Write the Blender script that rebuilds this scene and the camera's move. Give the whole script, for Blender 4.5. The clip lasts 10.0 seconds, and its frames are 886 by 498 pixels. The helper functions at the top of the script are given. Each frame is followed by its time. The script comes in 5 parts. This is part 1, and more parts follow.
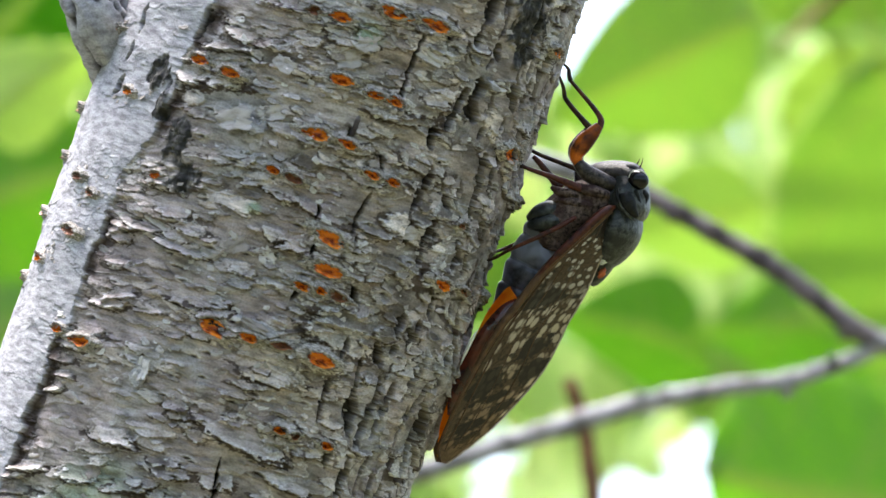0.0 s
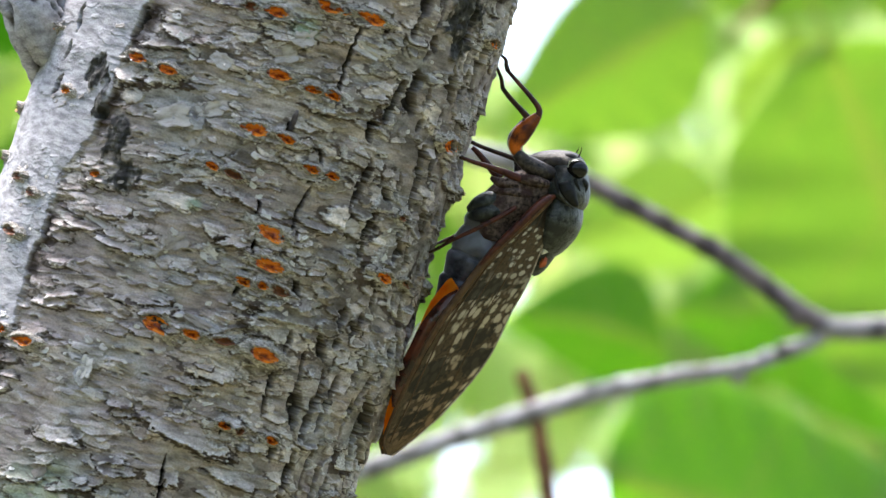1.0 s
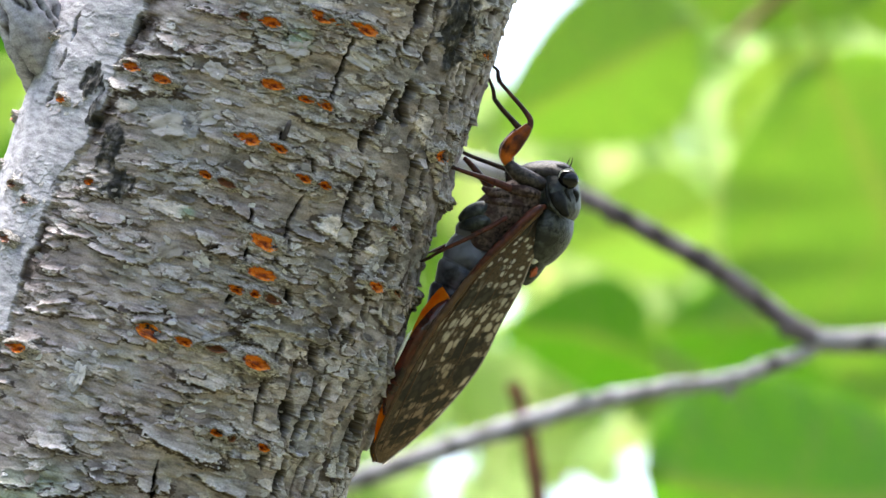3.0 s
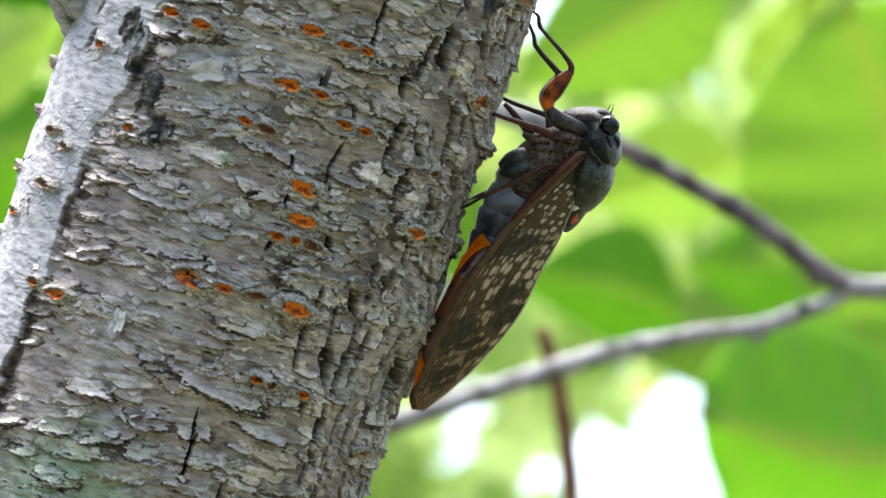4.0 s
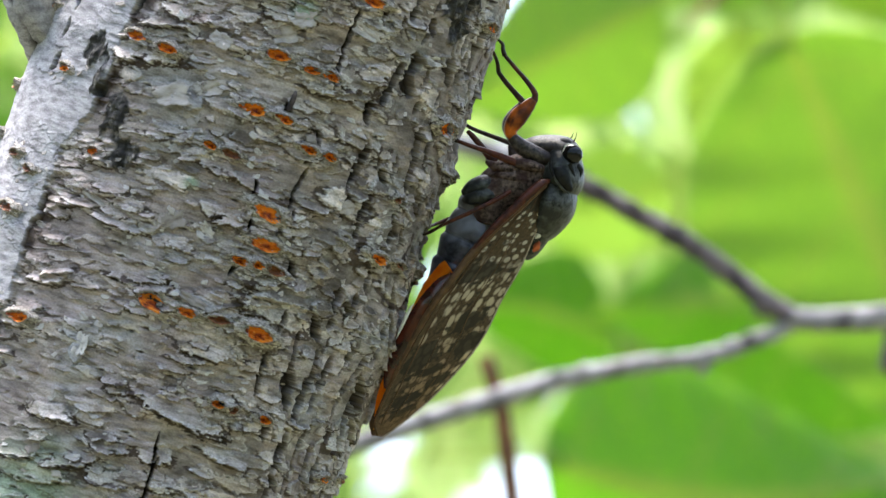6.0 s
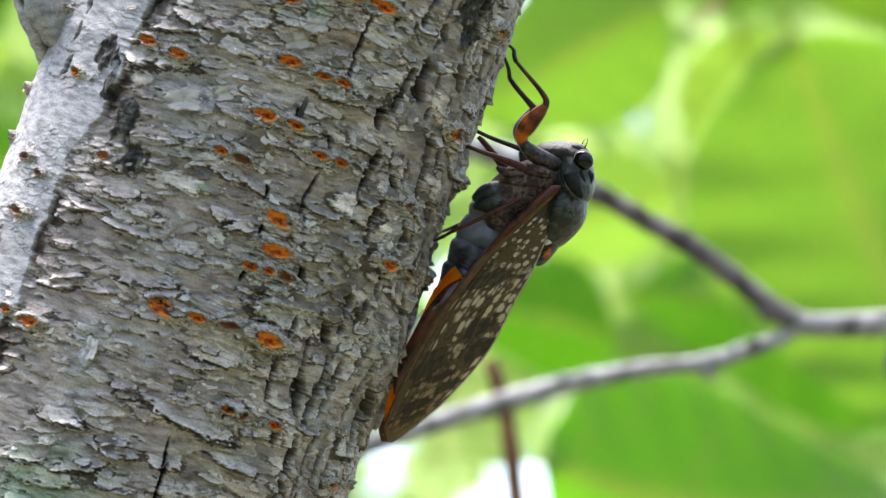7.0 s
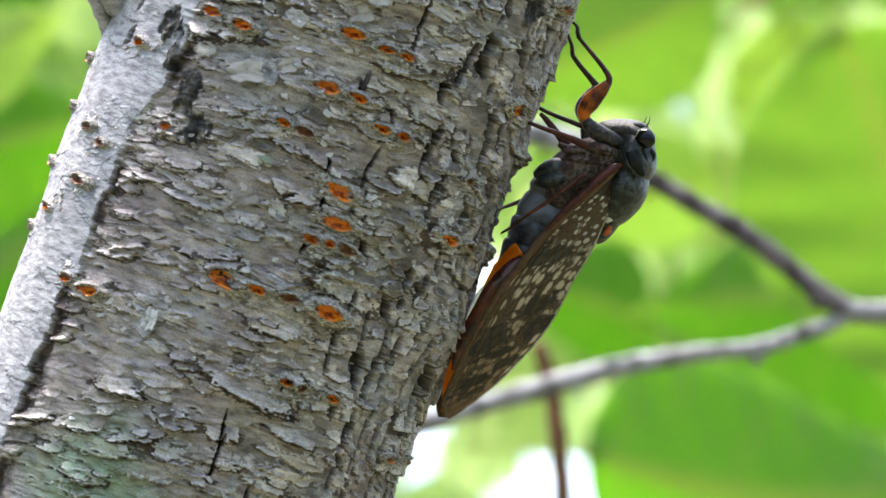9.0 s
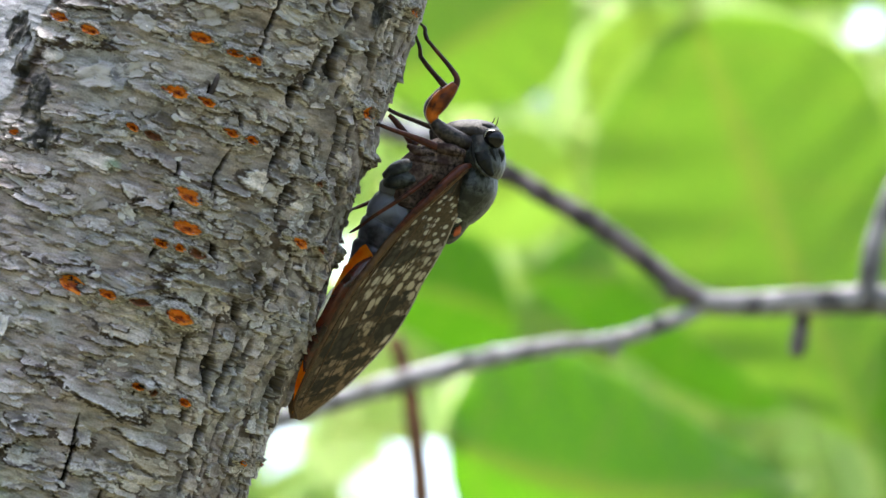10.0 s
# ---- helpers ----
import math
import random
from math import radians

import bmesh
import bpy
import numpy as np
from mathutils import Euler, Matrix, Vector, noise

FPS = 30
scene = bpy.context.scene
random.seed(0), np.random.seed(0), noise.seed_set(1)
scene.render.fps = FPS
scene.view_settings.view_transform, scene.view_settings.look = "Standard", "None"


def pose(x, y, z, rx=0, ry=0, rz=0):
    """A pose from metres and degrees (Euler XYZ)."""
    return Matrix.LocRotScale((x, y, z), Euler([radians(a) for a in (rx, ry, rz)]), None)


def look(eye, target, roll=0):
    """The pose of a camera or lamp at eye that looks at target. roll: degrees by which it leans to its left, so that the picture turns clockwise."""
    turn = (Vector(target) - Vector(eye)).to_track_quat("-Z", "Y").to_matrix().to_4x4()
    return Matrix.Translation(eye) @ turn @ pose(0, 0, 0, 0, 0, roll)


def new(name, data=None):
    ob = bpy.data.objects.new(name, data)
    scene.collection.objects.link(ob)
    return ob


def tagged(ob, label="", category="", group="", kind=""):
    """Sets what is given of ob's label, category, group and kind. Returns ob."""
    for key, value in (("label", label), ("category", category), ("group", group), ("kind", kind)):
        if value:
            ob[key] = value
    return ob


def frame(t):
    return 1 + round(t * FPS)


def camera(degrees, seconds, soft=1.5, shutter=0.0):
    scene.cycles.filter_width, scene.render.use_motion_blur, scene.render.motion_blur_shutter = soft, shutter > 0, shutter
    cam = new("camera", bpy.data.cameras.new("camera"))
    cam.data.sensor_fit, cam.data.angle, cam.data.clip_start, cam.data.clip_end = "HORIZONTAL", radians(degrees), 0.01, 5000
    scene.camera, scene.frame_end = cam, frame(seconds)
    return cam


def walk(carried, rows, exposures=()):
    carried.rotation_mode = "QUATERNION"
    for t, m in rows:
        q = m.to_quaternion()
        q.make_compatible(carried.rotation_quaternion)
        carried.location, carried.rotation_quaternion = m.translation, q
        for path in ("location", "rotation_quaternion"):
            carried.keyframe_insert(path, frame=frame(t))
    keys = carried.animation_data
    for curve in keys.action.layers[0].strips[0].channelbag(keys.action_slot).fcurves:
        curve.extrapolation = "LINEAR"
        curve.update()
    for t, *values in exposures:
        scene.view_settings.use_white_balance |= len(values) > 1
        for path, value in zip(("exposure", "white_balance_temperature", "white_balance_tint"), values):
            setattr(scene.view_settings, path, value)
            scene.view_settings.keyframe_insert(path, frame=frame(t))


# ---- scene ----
cam = camera(8.3, 10.0, 1.5)
cam.data.dof.use_dof = True
cam.data.dof.focus_distance = 0.985
cam.data.dof.aperture_fstop = 37.0
walk(cam, [
    (0, pose(-0.00115, -0.97110, 1.49543, 102.0019, -0.9170, 0.1945)),
    (0.5, pose(0.00092, -0.97392, 1.49460, 101.9068, -0.2163, -0.3179)),
    (1, pose(0.00224, -0.97355, 1.49397, 101.9820, 0.2699, 0.0827)),
    (1.5, pose(0.00252, -0.97666, 1.49553, 101.9441, -0.0403, 0.2728)),
    (2, pose(0.00139, -0.97740, 1.49819, 101.7282, 0.1129, 0.0293)),
    (2.2, pose(0.00593, -0.98025, 1.49478, 101.8498, -0.0651, 0.1416)),
    (3.3, pose(0.00093, -0.97915, 1.49179, 102.1189, 0.0566, -0.0575)),
    (3.5, pose(0.00000, -0.97815, 1.49209, 102.0000, 0.0000, -0.0000)),
    (4, pose(-0.00217, -0.97551, 1.49303, 101.5981, -0.0492, 0.0576)),
    (4.5, pose(-0.00521, -0.97292, 1.49209, 102.3588, -0.2582, -0.3312)),
    (5, pose(-0.00640, -0.97605, 1.49342, 101.8256, -0.5741, -0.7330)),
    (5.5, pose(-0.00785, -0.97590, 1.49222, 101.8740, -0.4160, -0.8239)),
    (7, pose(-0.01117, -0.97492, 1.49368, 101.8740, -0.6915, -0.8708)),
    (7.5, pose(-0.01205, -0.97511, 1.49273, 101.9644, -0.5362, -1.3635)),
    (8, pose(-0.01143, -0.97590, 1.49475, 101.9384, -0.6770, -1.4613)),
    (8.5, pose(-0.01312, -0.97455, 1.49325, 101.7871, -0.8462, -0.4422)),
    (9, pose(-0.01556, -0.97260, 1.49153, 101.7879, -1.5808, -0.7425)),
    (9.5, pose(-0.01513, -0.97356, 1.49285, 101.8366, -0.9277, -1.1989)),
    (10, pose(-0.01347, -0.97549, 1.49377, 101.6648, -0.7222, -1.8724)),
])

# ---- world and light ----
world = bpy.data.worlds.new("sky")
scene.world = world
world.use_nodes = True
wn = world.node_tree
sky = wn.nodes.new("ShaderNodeTexSky")
sky.sky_type, sky.sun_disc = "NISHITA", False
sky.sun_elevation, sky.sun_rotation = radians(71), radians(-36)
sky.air_density, sky.dust_density = 1.0, 4.0
wn.links.new(sky.outputs[0], wn.nodes["Background"].inputs[0])
wn.nodes["Background"].inputs[1].default_value = 0.12
sun = new("sun", bpy.data.lights.new("sun", "SUN"))
sun.data.energy, sun.data.angle, sun.data.color = 1.55, radians(40), (1.0, 0.98, 0.95)
sun.matrix_world = look((-1.15, 1.6, 7.5), (0, 0, 1.7))
scene.view_settings.exposure = 2.66

# ---- plan: a slanted frame whose y runs away from the viewer; U is the drawing unit on the plane y = 0 ----
U = 0.0000925
PITCH = 12.0
FRAME = pose(0, 0, 1.7, PITCH, 0, 0)


def pt(u, v, d=0.0):
    """A point of the slanted frame from drawing units, d millimetres behind its plane."""
    k = 1.0 + d / 1000.0
    return Vector(((u - 784) * U * k, d / 1000.0, (441 - v) * U * k))


def part(name, bm, material, parent, label="", smooth=True):
    me = bpy.data.meshes.new(name)
    bm.normal_update()
    bm.to_mesh(me)
    bm.free()
    return place_mesh(name, me, material, parent, label, smooth)


def place_mesh(name, me, material, parent, label="", smooth=True):
    if smooth:
        me.shade_smooth()
    if not me.materials:
        for m in (material if isinstance(material, (list, tuple)) else [material]):
            me.materials.append(m)
    ob = new(name, me)
    if parent:
        ob.parent = parent
    if label:
        ob["label"] = label
    return ob


def thing(name, label, category, group="", kind="", at=None):
    ob = new(name)
    ob.empty_display_size = 0.01
    ob.matrix_world = at if at is not None else FRAME
    return tagged(ob, label, category, group, kind)


# ---- numeric noise for relief ----
def hash2(i, j, seed):
    h = (i.astype(np.int64) * 374761393 + j.astype(np.int64) * 668265263 + seed * 974634777) & 0xFFFFFFFF
    h = ((h ^ (h >> 13)) * 1274126177) & 0xFFFFFFFF
    h = ((h ^ (h >> 16)) * 2246822519) & 0xFFFFFFFF
    return ((h ^ (h >> 15)) & 0xFFFFFF) / float(0xFFFFFF)


def vnoise(x, y, seed):
    i, j = np.floor(x), np.floor(y)
    a, b = x - i, y - j
    a, b = a * a * a * (a * (a * 6 - 15) + 10), b * b * b * (b * (b * 6 - 15) + 10)
    h00, h10 = hash2(i, j, seed), hash2(i + 1, j, seed)
    h01, h11 = hash2(i, j + 1, seed), hash2(i + 1, j + 1, seed)
    return (h00 * (1 - a) + h10 * a) * (1 - b) + (h01 * (1 - a) + h11 * a) * b


def fbm(x, y, seed, octaves=4, gain=0.5):
    total, amp, norm = np.zeros_like(x), 1.0, 0.0
    for o in range(octaves):
        total += amp * vnoise(x, y, seed + 17 * o)
        norm += amp
        amp *= gain
        x, y = x * 2.03 + 5.1, y * 2.03 + 1.7
    return total / norm


def step(a, b, x):
    t = np.clip((x - a) / (b - a), 0, 1)
    return t * t * (3 - 2 * t)


# ---- materials ----
def material(name):
    m = bpy.data.materials.new(name)
    m.use_nodes = True
    n, l = m.node_tree.nodes, m.node_tree.links
    return m, n, l, n["Principled BSDF"]


def noise_node(n, l, scale, detail=4.0, rough=0.55, vec=None, kind="ShaderNodeTexNoise"):
    t = n.new(kind)
    t.inputs["Scale"].default_value = scale
    if kind == "ShaderNodeTexNoise":
        t.inputs["Detail"].default_value, t.inputs["Roughness"].default_value = detail, rough
    if vec:
        l.new(vec, t.inputs["Vector"])
    return t


def ramp(n, l, source, stops):
    r = n.new("ShaderNodeValToRGB")
    e = r.color_ramp.elements
    while len(e) < len(stops):
        e.new(0.5)
    for el, (p, c) in zip(e, stops):
        el.position = p
        el.color = (*c, 1) if len(c) == 3 else c
    l.new(source, r.inputs[0])
    return r.outputs[0]


def mixc(n, l, fac, a, b, mode="MIX"):
    m = n.new("ShaderNodeMix")
    m.data_type, m.blend_type = "RGBA", mode
    for sock, val in ((m.inputs[0], fac), (m.inputs[6], a), (m.inputs[7], b)):
        if isinstance(val, (int, float)):
            sock.default_value = val
        elif isinstance(val, tuple):
            sock.default_value = (*val, 1)
        else:
            l.new(val, sock)
    return m.outputs[2]


def attr(n, name):
    a = n.new("ShaderNodeAttribute")
    a.attribute_name = name
    return a


def stretched(n, l, scale):
    """Object coordinates stretched per axis."""
    tc, mp = n.new("ShaderNodeTexCoord"), n.new("ShaderNodeMapping")
    mp.inputs["Scale"].default_value = scale
    l.new(tc.outputs["Object"], mp.inputs[0])
    return mp.outputs[0]


def bump(n, l, height, strength, dist, bsdf):
    b = n.new("ShaderNodeBump")
    b.inputs["Strength"].default_value, b.inputs["Distance"].default_value = strength, dist
    l.new(height, b.inputs["Height"])
    l.new(b.outputs[0], bsdf.inputs["Normal"])


def bark_material():
    m, n, l, b = material("cherry_bark")
    grain = attr(n, "grain")          # x along the ring, y along the stem, in millimetres
    mp = n.new("ShaderNodeMapping")
    mp.inputs["Scale"].default_value = (0.30, 0.85, 1)
    mp.inputs["Rotation"].default_value = (0, 0, -0.09)
    l.new(grain.outputs["Vector"], mp.inputs[0])
    streak = noise_node(n, l, 1.0, 6, 0.6, mp.outputs[0])
    fine = noise_node(n, l, 3.0, 5, 0.7, grain.outputs["Vector"])
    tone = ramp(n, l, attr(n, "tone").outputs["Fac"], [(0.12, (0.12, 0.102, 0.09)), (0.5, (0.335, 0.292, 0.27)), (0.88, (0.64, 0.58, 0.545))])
    lines = ramp(n, l, streak.outputs[0], [(0.34, (0.50, 0.47, 0.45)), (0.46, (0.92, 0.89, 0.875)), (0.62, (1.34, 1.30, 1.30))])
    col = mixc(n, l, 1.0, tone, lines, "MULTIPLY")
    for k, (freq, lo, hi, amount, tint) in enumerate(((0.075, 0.50, 0.60, 0.6, (0.30, 0.25, 0.25)), (0.10, 0.52, 0.62, 0.5, (0.28, 0.26, 0.225)),
                                                      (0.085, 0.53, 0.62, 0.6, (0.30, 0.302, 0.30)), (0.16, 0.56, 0.64, 0.5, (0.35, 0.28, 0.235)))):
        shift = n.new("ShaderNodeVectorMath")
        shift.inputs[1].default_value = (37.0 * (k + 1), 11.0 * k, 5.0)
        l.new(grain.outputs["Vector"], shift.inputs[0])
        p = noise_node(n, l, freq, 5, 0.6, shift.outputs[0])
        f = n.new("ShaderNodeMath"); f.operation = "MULTIPLY"; f.inputs[1].default_value = amount
        l.new(ramp(n, l, p.outputs[0], [(lo, (0, 0, 0)), (hi, (1, 1, 1))]), f.inputs[0])
        tinted = mixc(n, l, 1.0, tint, lines, "MULTIPLY")
        col = mixc(n, l, f.outputs[0], col, tinted)
    pale = ramp(n, l, streak.outputs[0], [(0.36, (0.19, 0.182, 0.20)), (0.5, (0.335, 0.325, 0.345)), (0.62, (0.43, 0.42, 0.445))])
    col = mixc(n, l, attr(n, "outer").outputs["Fac"], col, pale)
    film = n.new("ShaderNodeMath"); film.operation = "MULTIPLY"; film.inputs[1].default_value = 0.62
    l.new(attr(n, "algae").outputs["Fac"], film.inputs[0])
    col = mixc(n, l, film.outputs[0], col, mixc(n, l, 1.0, (0.20, 0.31, 0.185), lines, "MULTIPLY"))
    lip = ramp(n, l, fine.outputs[0], [(0.38, (0.46, 0.43, 0.405)), (0.62, (0.74, 0.71, 0.68))])
    col = mixc(n, l, attr(n, "lip").outputs["Fac"], col, lip)
    # brown of bared bark, darkened to stand for shade below lifted edges
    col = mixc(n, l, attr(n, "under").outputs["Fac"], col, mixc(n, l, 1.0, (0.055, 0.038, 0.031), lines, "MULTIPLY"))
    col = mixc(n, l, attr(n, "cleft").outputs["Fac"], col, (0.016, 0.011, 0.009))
    scar = ramp(n, l, noise_node(n, l, 0.6, 6, 0.6, grain.outputs["Vector"]).outputs[0], [(0.42, (0.012, 0.011, 0.01)), (0.56, (0.045, 0.041, 0.036)), (0.68, (0.19, 0.175, 0.16))])
    col = mixc(n, l, attr(n, "rot").outputs["Fac"], col, scar)
    speck = ramp(n, l, fine.outputs[0], [(0.36, (0.72, 0.70, 0.68)), (0.5, (0.98, 0.98, 0.98)), (0.64, (1.16, 1.16, 1.16))])
    col = mixc(n, l, 1.0, col, speck, "MULTIPLY")
    l.new(col, b.inputs["Base Color"])
    b.inputs["Roughness"].default_value = 0.78
    b.inputs["Specular IOR Level"].default_value = 0.35
    bump(n, l, streak.outputs[0], 0.5, 0.00022, b)
    return m


def simple_material(name, c1, c2, scale, rough=0.6, bump_mm=0.05, spec=0.4, detail=4.0, vec_scale=None, coat=0.0, extra=None):
    m, n, l, b = material(name)
    vec = stretched(n, l, vec_scale) if vec_scale else stretched(n, l, (1, 1, 1))
    t = noise_node(n, l, scale, detail, 0.6, vec)
    t2 = noise_node(n, l, scale * 0.22, 3, 0.5, vec)
    col = ramp(n, l, t.outputs[0], [(0.36, c1), (0.64, c2)])
    if extra:
        col = mixc(n, l, ramp(n, l, t2.outputs[0], [(0.48, (0, 0, 0)), (0.62, (1, 1, 1))]), col, extra)
    l.new(col, b.inputs["Base Color"])
    b.inputs["Roughness"].default_value, b.inputs["Specular IOR Level"].default_value = rough, spec
    b.inputs["Coat Weight"].default_value = coat
    bump(n, l, t.outputs[0], 0.6, bump_mm / 1000, b)
    return m


def pith_material():
    """Moist orange cork: rust-red blotches for shaded hollows, orange body and paler grains for glints."""
    m, n, l, b = material("lenticel_pith")
    vec = stretched(n, l, (1, 1, 1))
    blotch, grain = noise_node(n, l, 1.5, 4, 0.5, vec), noise_node(n, l, 5.0, 4, 0.6, vec)
    col = ramp(n, l, blotch.outputs[0], [(0.36, (0.13, 0.014, 0.004)), (0.46, (0.68, 0.12, 0.008)), (0.60, (1.0, 0.29, 0.022))])
    col = mixc(n, l, ramp(n, l, grain.outputs[0], [(0.62, (0, 0, 0)), (0.70, (1, 1, 1))]), col, (1.0, 0.50, 0.08))
    col = mixc(n, l, ramp(n, l, grain.outputs[0], [(0.30, (1, 1, 1)), (0.38, (0, 0, 0))]), col, (0.12, 0.018, 0.006))
    l.new(col, b.inputs["Base Color"])
    b.inputs["Roughness"].default_value = 0.16
    bump(n, l, grain.outputs[0], 0.7, 0.0003, b)
    return m


def flake_material():
    m, n, l, b = material("bark_flake")
    t = noise_node(n, l, 2.4, 7, 0.65, stretched(n, l, (0.9, 1.6, 1)))
    info = n.new("ShaderNodeObjectInfo")
    mix = n.new("ShaderNodeMath"); mix.operation = "ADD"
    l.new(info.outputs["Random"], mix.inputs[0]); l.new(n.new("ShaderNodeNewGeometry").outputs["Random Per Island"], mix.inputs[1])
    pick = n.new("ShaderNodeMath"); pick.operation = "FRACT"
    l.new(mix.outputs[0], pick.inputs[0])
    col = ramp(n, l, pick.outputs[0], [(0.0, (0.26, 0.225, 0.20)), (0.45, (0.40, 0.36, 0.335)), (0.75, (0.47, 0.435, 0.41)), (1.0, (0.60, 0.57, 0.55))])
    col = mixc(n, l, 1.0, col, ramp(n, l, t.outputs[0], [(0.34, (0.58, 0.56, 0.54)), (0.5, (0.97, 0.97, 0.97)), (0.66, (1.15, 1.15, 1.15))]), "MULTIPLY")
    l.new(col, b.inputs["Base Color"])
    b.inputs["Roughness"].default_value, b.inputs["Specular IOR Level"].default_value = 0.8, 0.25
    bump(n, l, t.outputs[0], 0.6, 0.00012, b)
    return m


def leaf_material(name, face, through_col, veins=True):
    m, n, l, b = material(name)
    out = n["Material Output"]
    info = n.new("ShaderNodeObjectInfo")
    geo = n.new("ShaderNodeNewGeometry")
    rnd = n.new("ShaderNodeMath"); rnd.operation = "ADD"
    l.new(info.outputs["Random"], rnd.inputs[0]); l.new(geo.outputs["Random Per Island"], rnd.inputs[1])
    frac = n.new("ShaderNodeMath"); frac.operation = "FRACT"
    l.new(rnd.outputs[0], frac.inputs[0])
    blotch = noise_node(n, l, 60, 4, 0.55, stretched(n, l, (1, 1, 1)))
    vary = ramp(n, l, frac.outputs[0], [(0.0, (0.72, 0.8, 0.75)), (0.6, (1.0, 1.0, 1.0)), (1.0, (1.2, 1.08, 1.0))])
    tone = ramp(n, l, blotch.outputs[0], [(0.3, (0.85, 0.88, 0.85)), (0.7, (1.12, 1.1, 1.05))])
    fac = mixc(n, l, 1.0, vary, tone, "MULTIPLY")
    c_face, c_thru = mixc(n, l, 1.0, fac, face, "MULTIPLY"), mixc(n, l, 1.0, fac, through_col, "MULTIPLY")
    if veins:
        vein = attr(n, "vein").outputs["Fac"]
        c_face = mixc(n, l, vein, c_face, (0.30, 0.36, 0.12))
        c_thru = mixc(n, l, vein, c_thru, (0.42, 0.52, 0.14))
    l.new(c_face, b.inputs["Base Color"])
    b.inputs["Roughness"].default_value, b.inputs["Specular IOR Level"].default_value = 0.55, 0.3
    tr = n.new("ShaderNodeBsdfTranslucent")
    l.new(c_thru, tr.inputs[0])
    mx = n.new("ShaderNodeMixShader")
    mx.inputs[0].default_value = 0.65
    l.new(b.outputs[0], mx.inputs[1]); l.new(tr.outputs[0], mx.inputs[2]); l.new(mx.outputs[0], out.inputs[0])
    return m


def wing_material():
    m, n, l, b = material("mottled_wing")
    uv = attr(n, "wing")               # x along the wing, y across it, in millimetres
    v = uv.outputs["Vector"]
    sep = n.new("ShaderNodeSeparateXYZ"); l.new(v, sep.inputs[0])
    mp = n.new("ShaderNodeMapping"); mp.inputs["Scale"].default_value = (0.60, 0.62, 1); l.new(v, mp.inputs[0])
    vor = noise_node(n, l, 1.0, vec=mp.outputs[0], kind="ShaderNodeTexVoronoi")
    vor.inputs["Randomness"].default_value = 0.5
    spot = ramp(n, l, vor.outputs["Distance"], [(0.30, (1, 1, 1)), (0.42, (0, 0, 0))])
    mp2 = n.new("ShaderNodeMapping"); mp2.inputs["Scale"].default_value = (0.50, 0.92, 1); mp2.inputs["Location"].default_value = (0.3, 0.4, 0); l.new(v, mp2.inputs[0])
    vor2 = noise_node(n, l, 1.0, vec=mp2.outputs[0], kind="ShaderNodeTexVoronoi")
    vor2.inputs["Randomness"].default_value = 0.7
    dense = ramp(n, l, vor2.outputs["Distance"], [(0.38, (1, 1, 1)), (0.56, (0, 0, 0))])
    big = noise_node(n, l, 0.6, 4, 0.6, v)
    fine = noise_node(n, l, 2.2, 4, 0.6, v)
    base = ramp(n, l, fine.outputs[0], [(0.36, (0.030, 0.017, 0.009)), (0.64, (0.115, 0.070, 0.036))])
    rag = n.new("ShaderNodeMath"); rag.operation = "MULTIPLY_ADD"
    l.new(big.outputs[0], rag.inputs[0]); rag.inputs[1].default_value = 1.2
    l.new(attr(n, "patch").outputs["Fac"], rag.inputs[2])
    dark = ramp(n, l, rag.outputs[0], [(0.70, (0, 0, 0)), (0.80, (1, 1, 1))])
    pale = ramp(n, l, sep.outputs[0], [(0.0, (0.60, 0.57, 0.50)), (0.3, (0.52, 0.47, 0.39)), (0.55, (0.52, 0.43, 0.30)), (0.75, (0.32, 0.22, 0.13)), (1.0, (0.22, 0.125, 0.065))])
    w = n.new("ShaderNodeMapRange"); w.inputs[1].default_value, w.inputs[2].default_value = 0.0, 48.0
    l.new(sep.outputs[0], w.inputs[0])
    l.new(w.outputs[0], pale.node.inputs[0])
    outerhalf = ramp(n, l, w.outputs[0], [(0.34, (0, 0, 0)), (0.44, (1, 1, 1))])
    col = mixc(n, l, mixc(n, l, outerhalf, spot, dense), base, pale)
    mask = attr(n, "plain").outputs["Fac"]
    col = mixc(n, l, mask, col, ramp(n, l, fine.outputs[0], [(0.36, (0.075, 0.046, 0.024)), (0.64, (0.13, 0.082, 0.042))]))
    dk = n.new("ShaderNodeMath"); dk.operation = "MULTIPLY"; dk.inputs[1].default_value = 0.92
    l.new(dark, dk.inputs[0])
    col = mixc(n, l, dk.outputs[0], col, (0.016, 0.011, 0.007))
    col = mixc(n, l, attr(n, "dash").outputs["Fac"], col, (0.66, 0.52, 0.34))
    tip = attr(n, "tip").outputs["Fac"]
    col = mixc(n, l, tip, col, ramp(n, l, fine.outputs[0], [(0.36, (0.11, 0.06, 0.028)), (0.64, (0.24, 0.145, 0.07))]))
    l.new(col, b.inputs["Base Color"])
    b.inputs["Roughness"].default_value = 0.42
    tr = n.new("ShaderNodeBsdfTranslucent"); l.new(col, tr.inputs[0])
    mx = n.new("ShaderNodeMixShader"); mx.inputs[0].default_value = 0.25
    l.new(b.outputs[0], mx.inputs[1]); l.new(tr.outputs[0], mx.inputs[2]); l.new(mx.outputs[0], n["Material Output"].inputs[0])
    bump(n, l, vor.outputs["Distance"], 0.5, 0.00015, b)
    return m


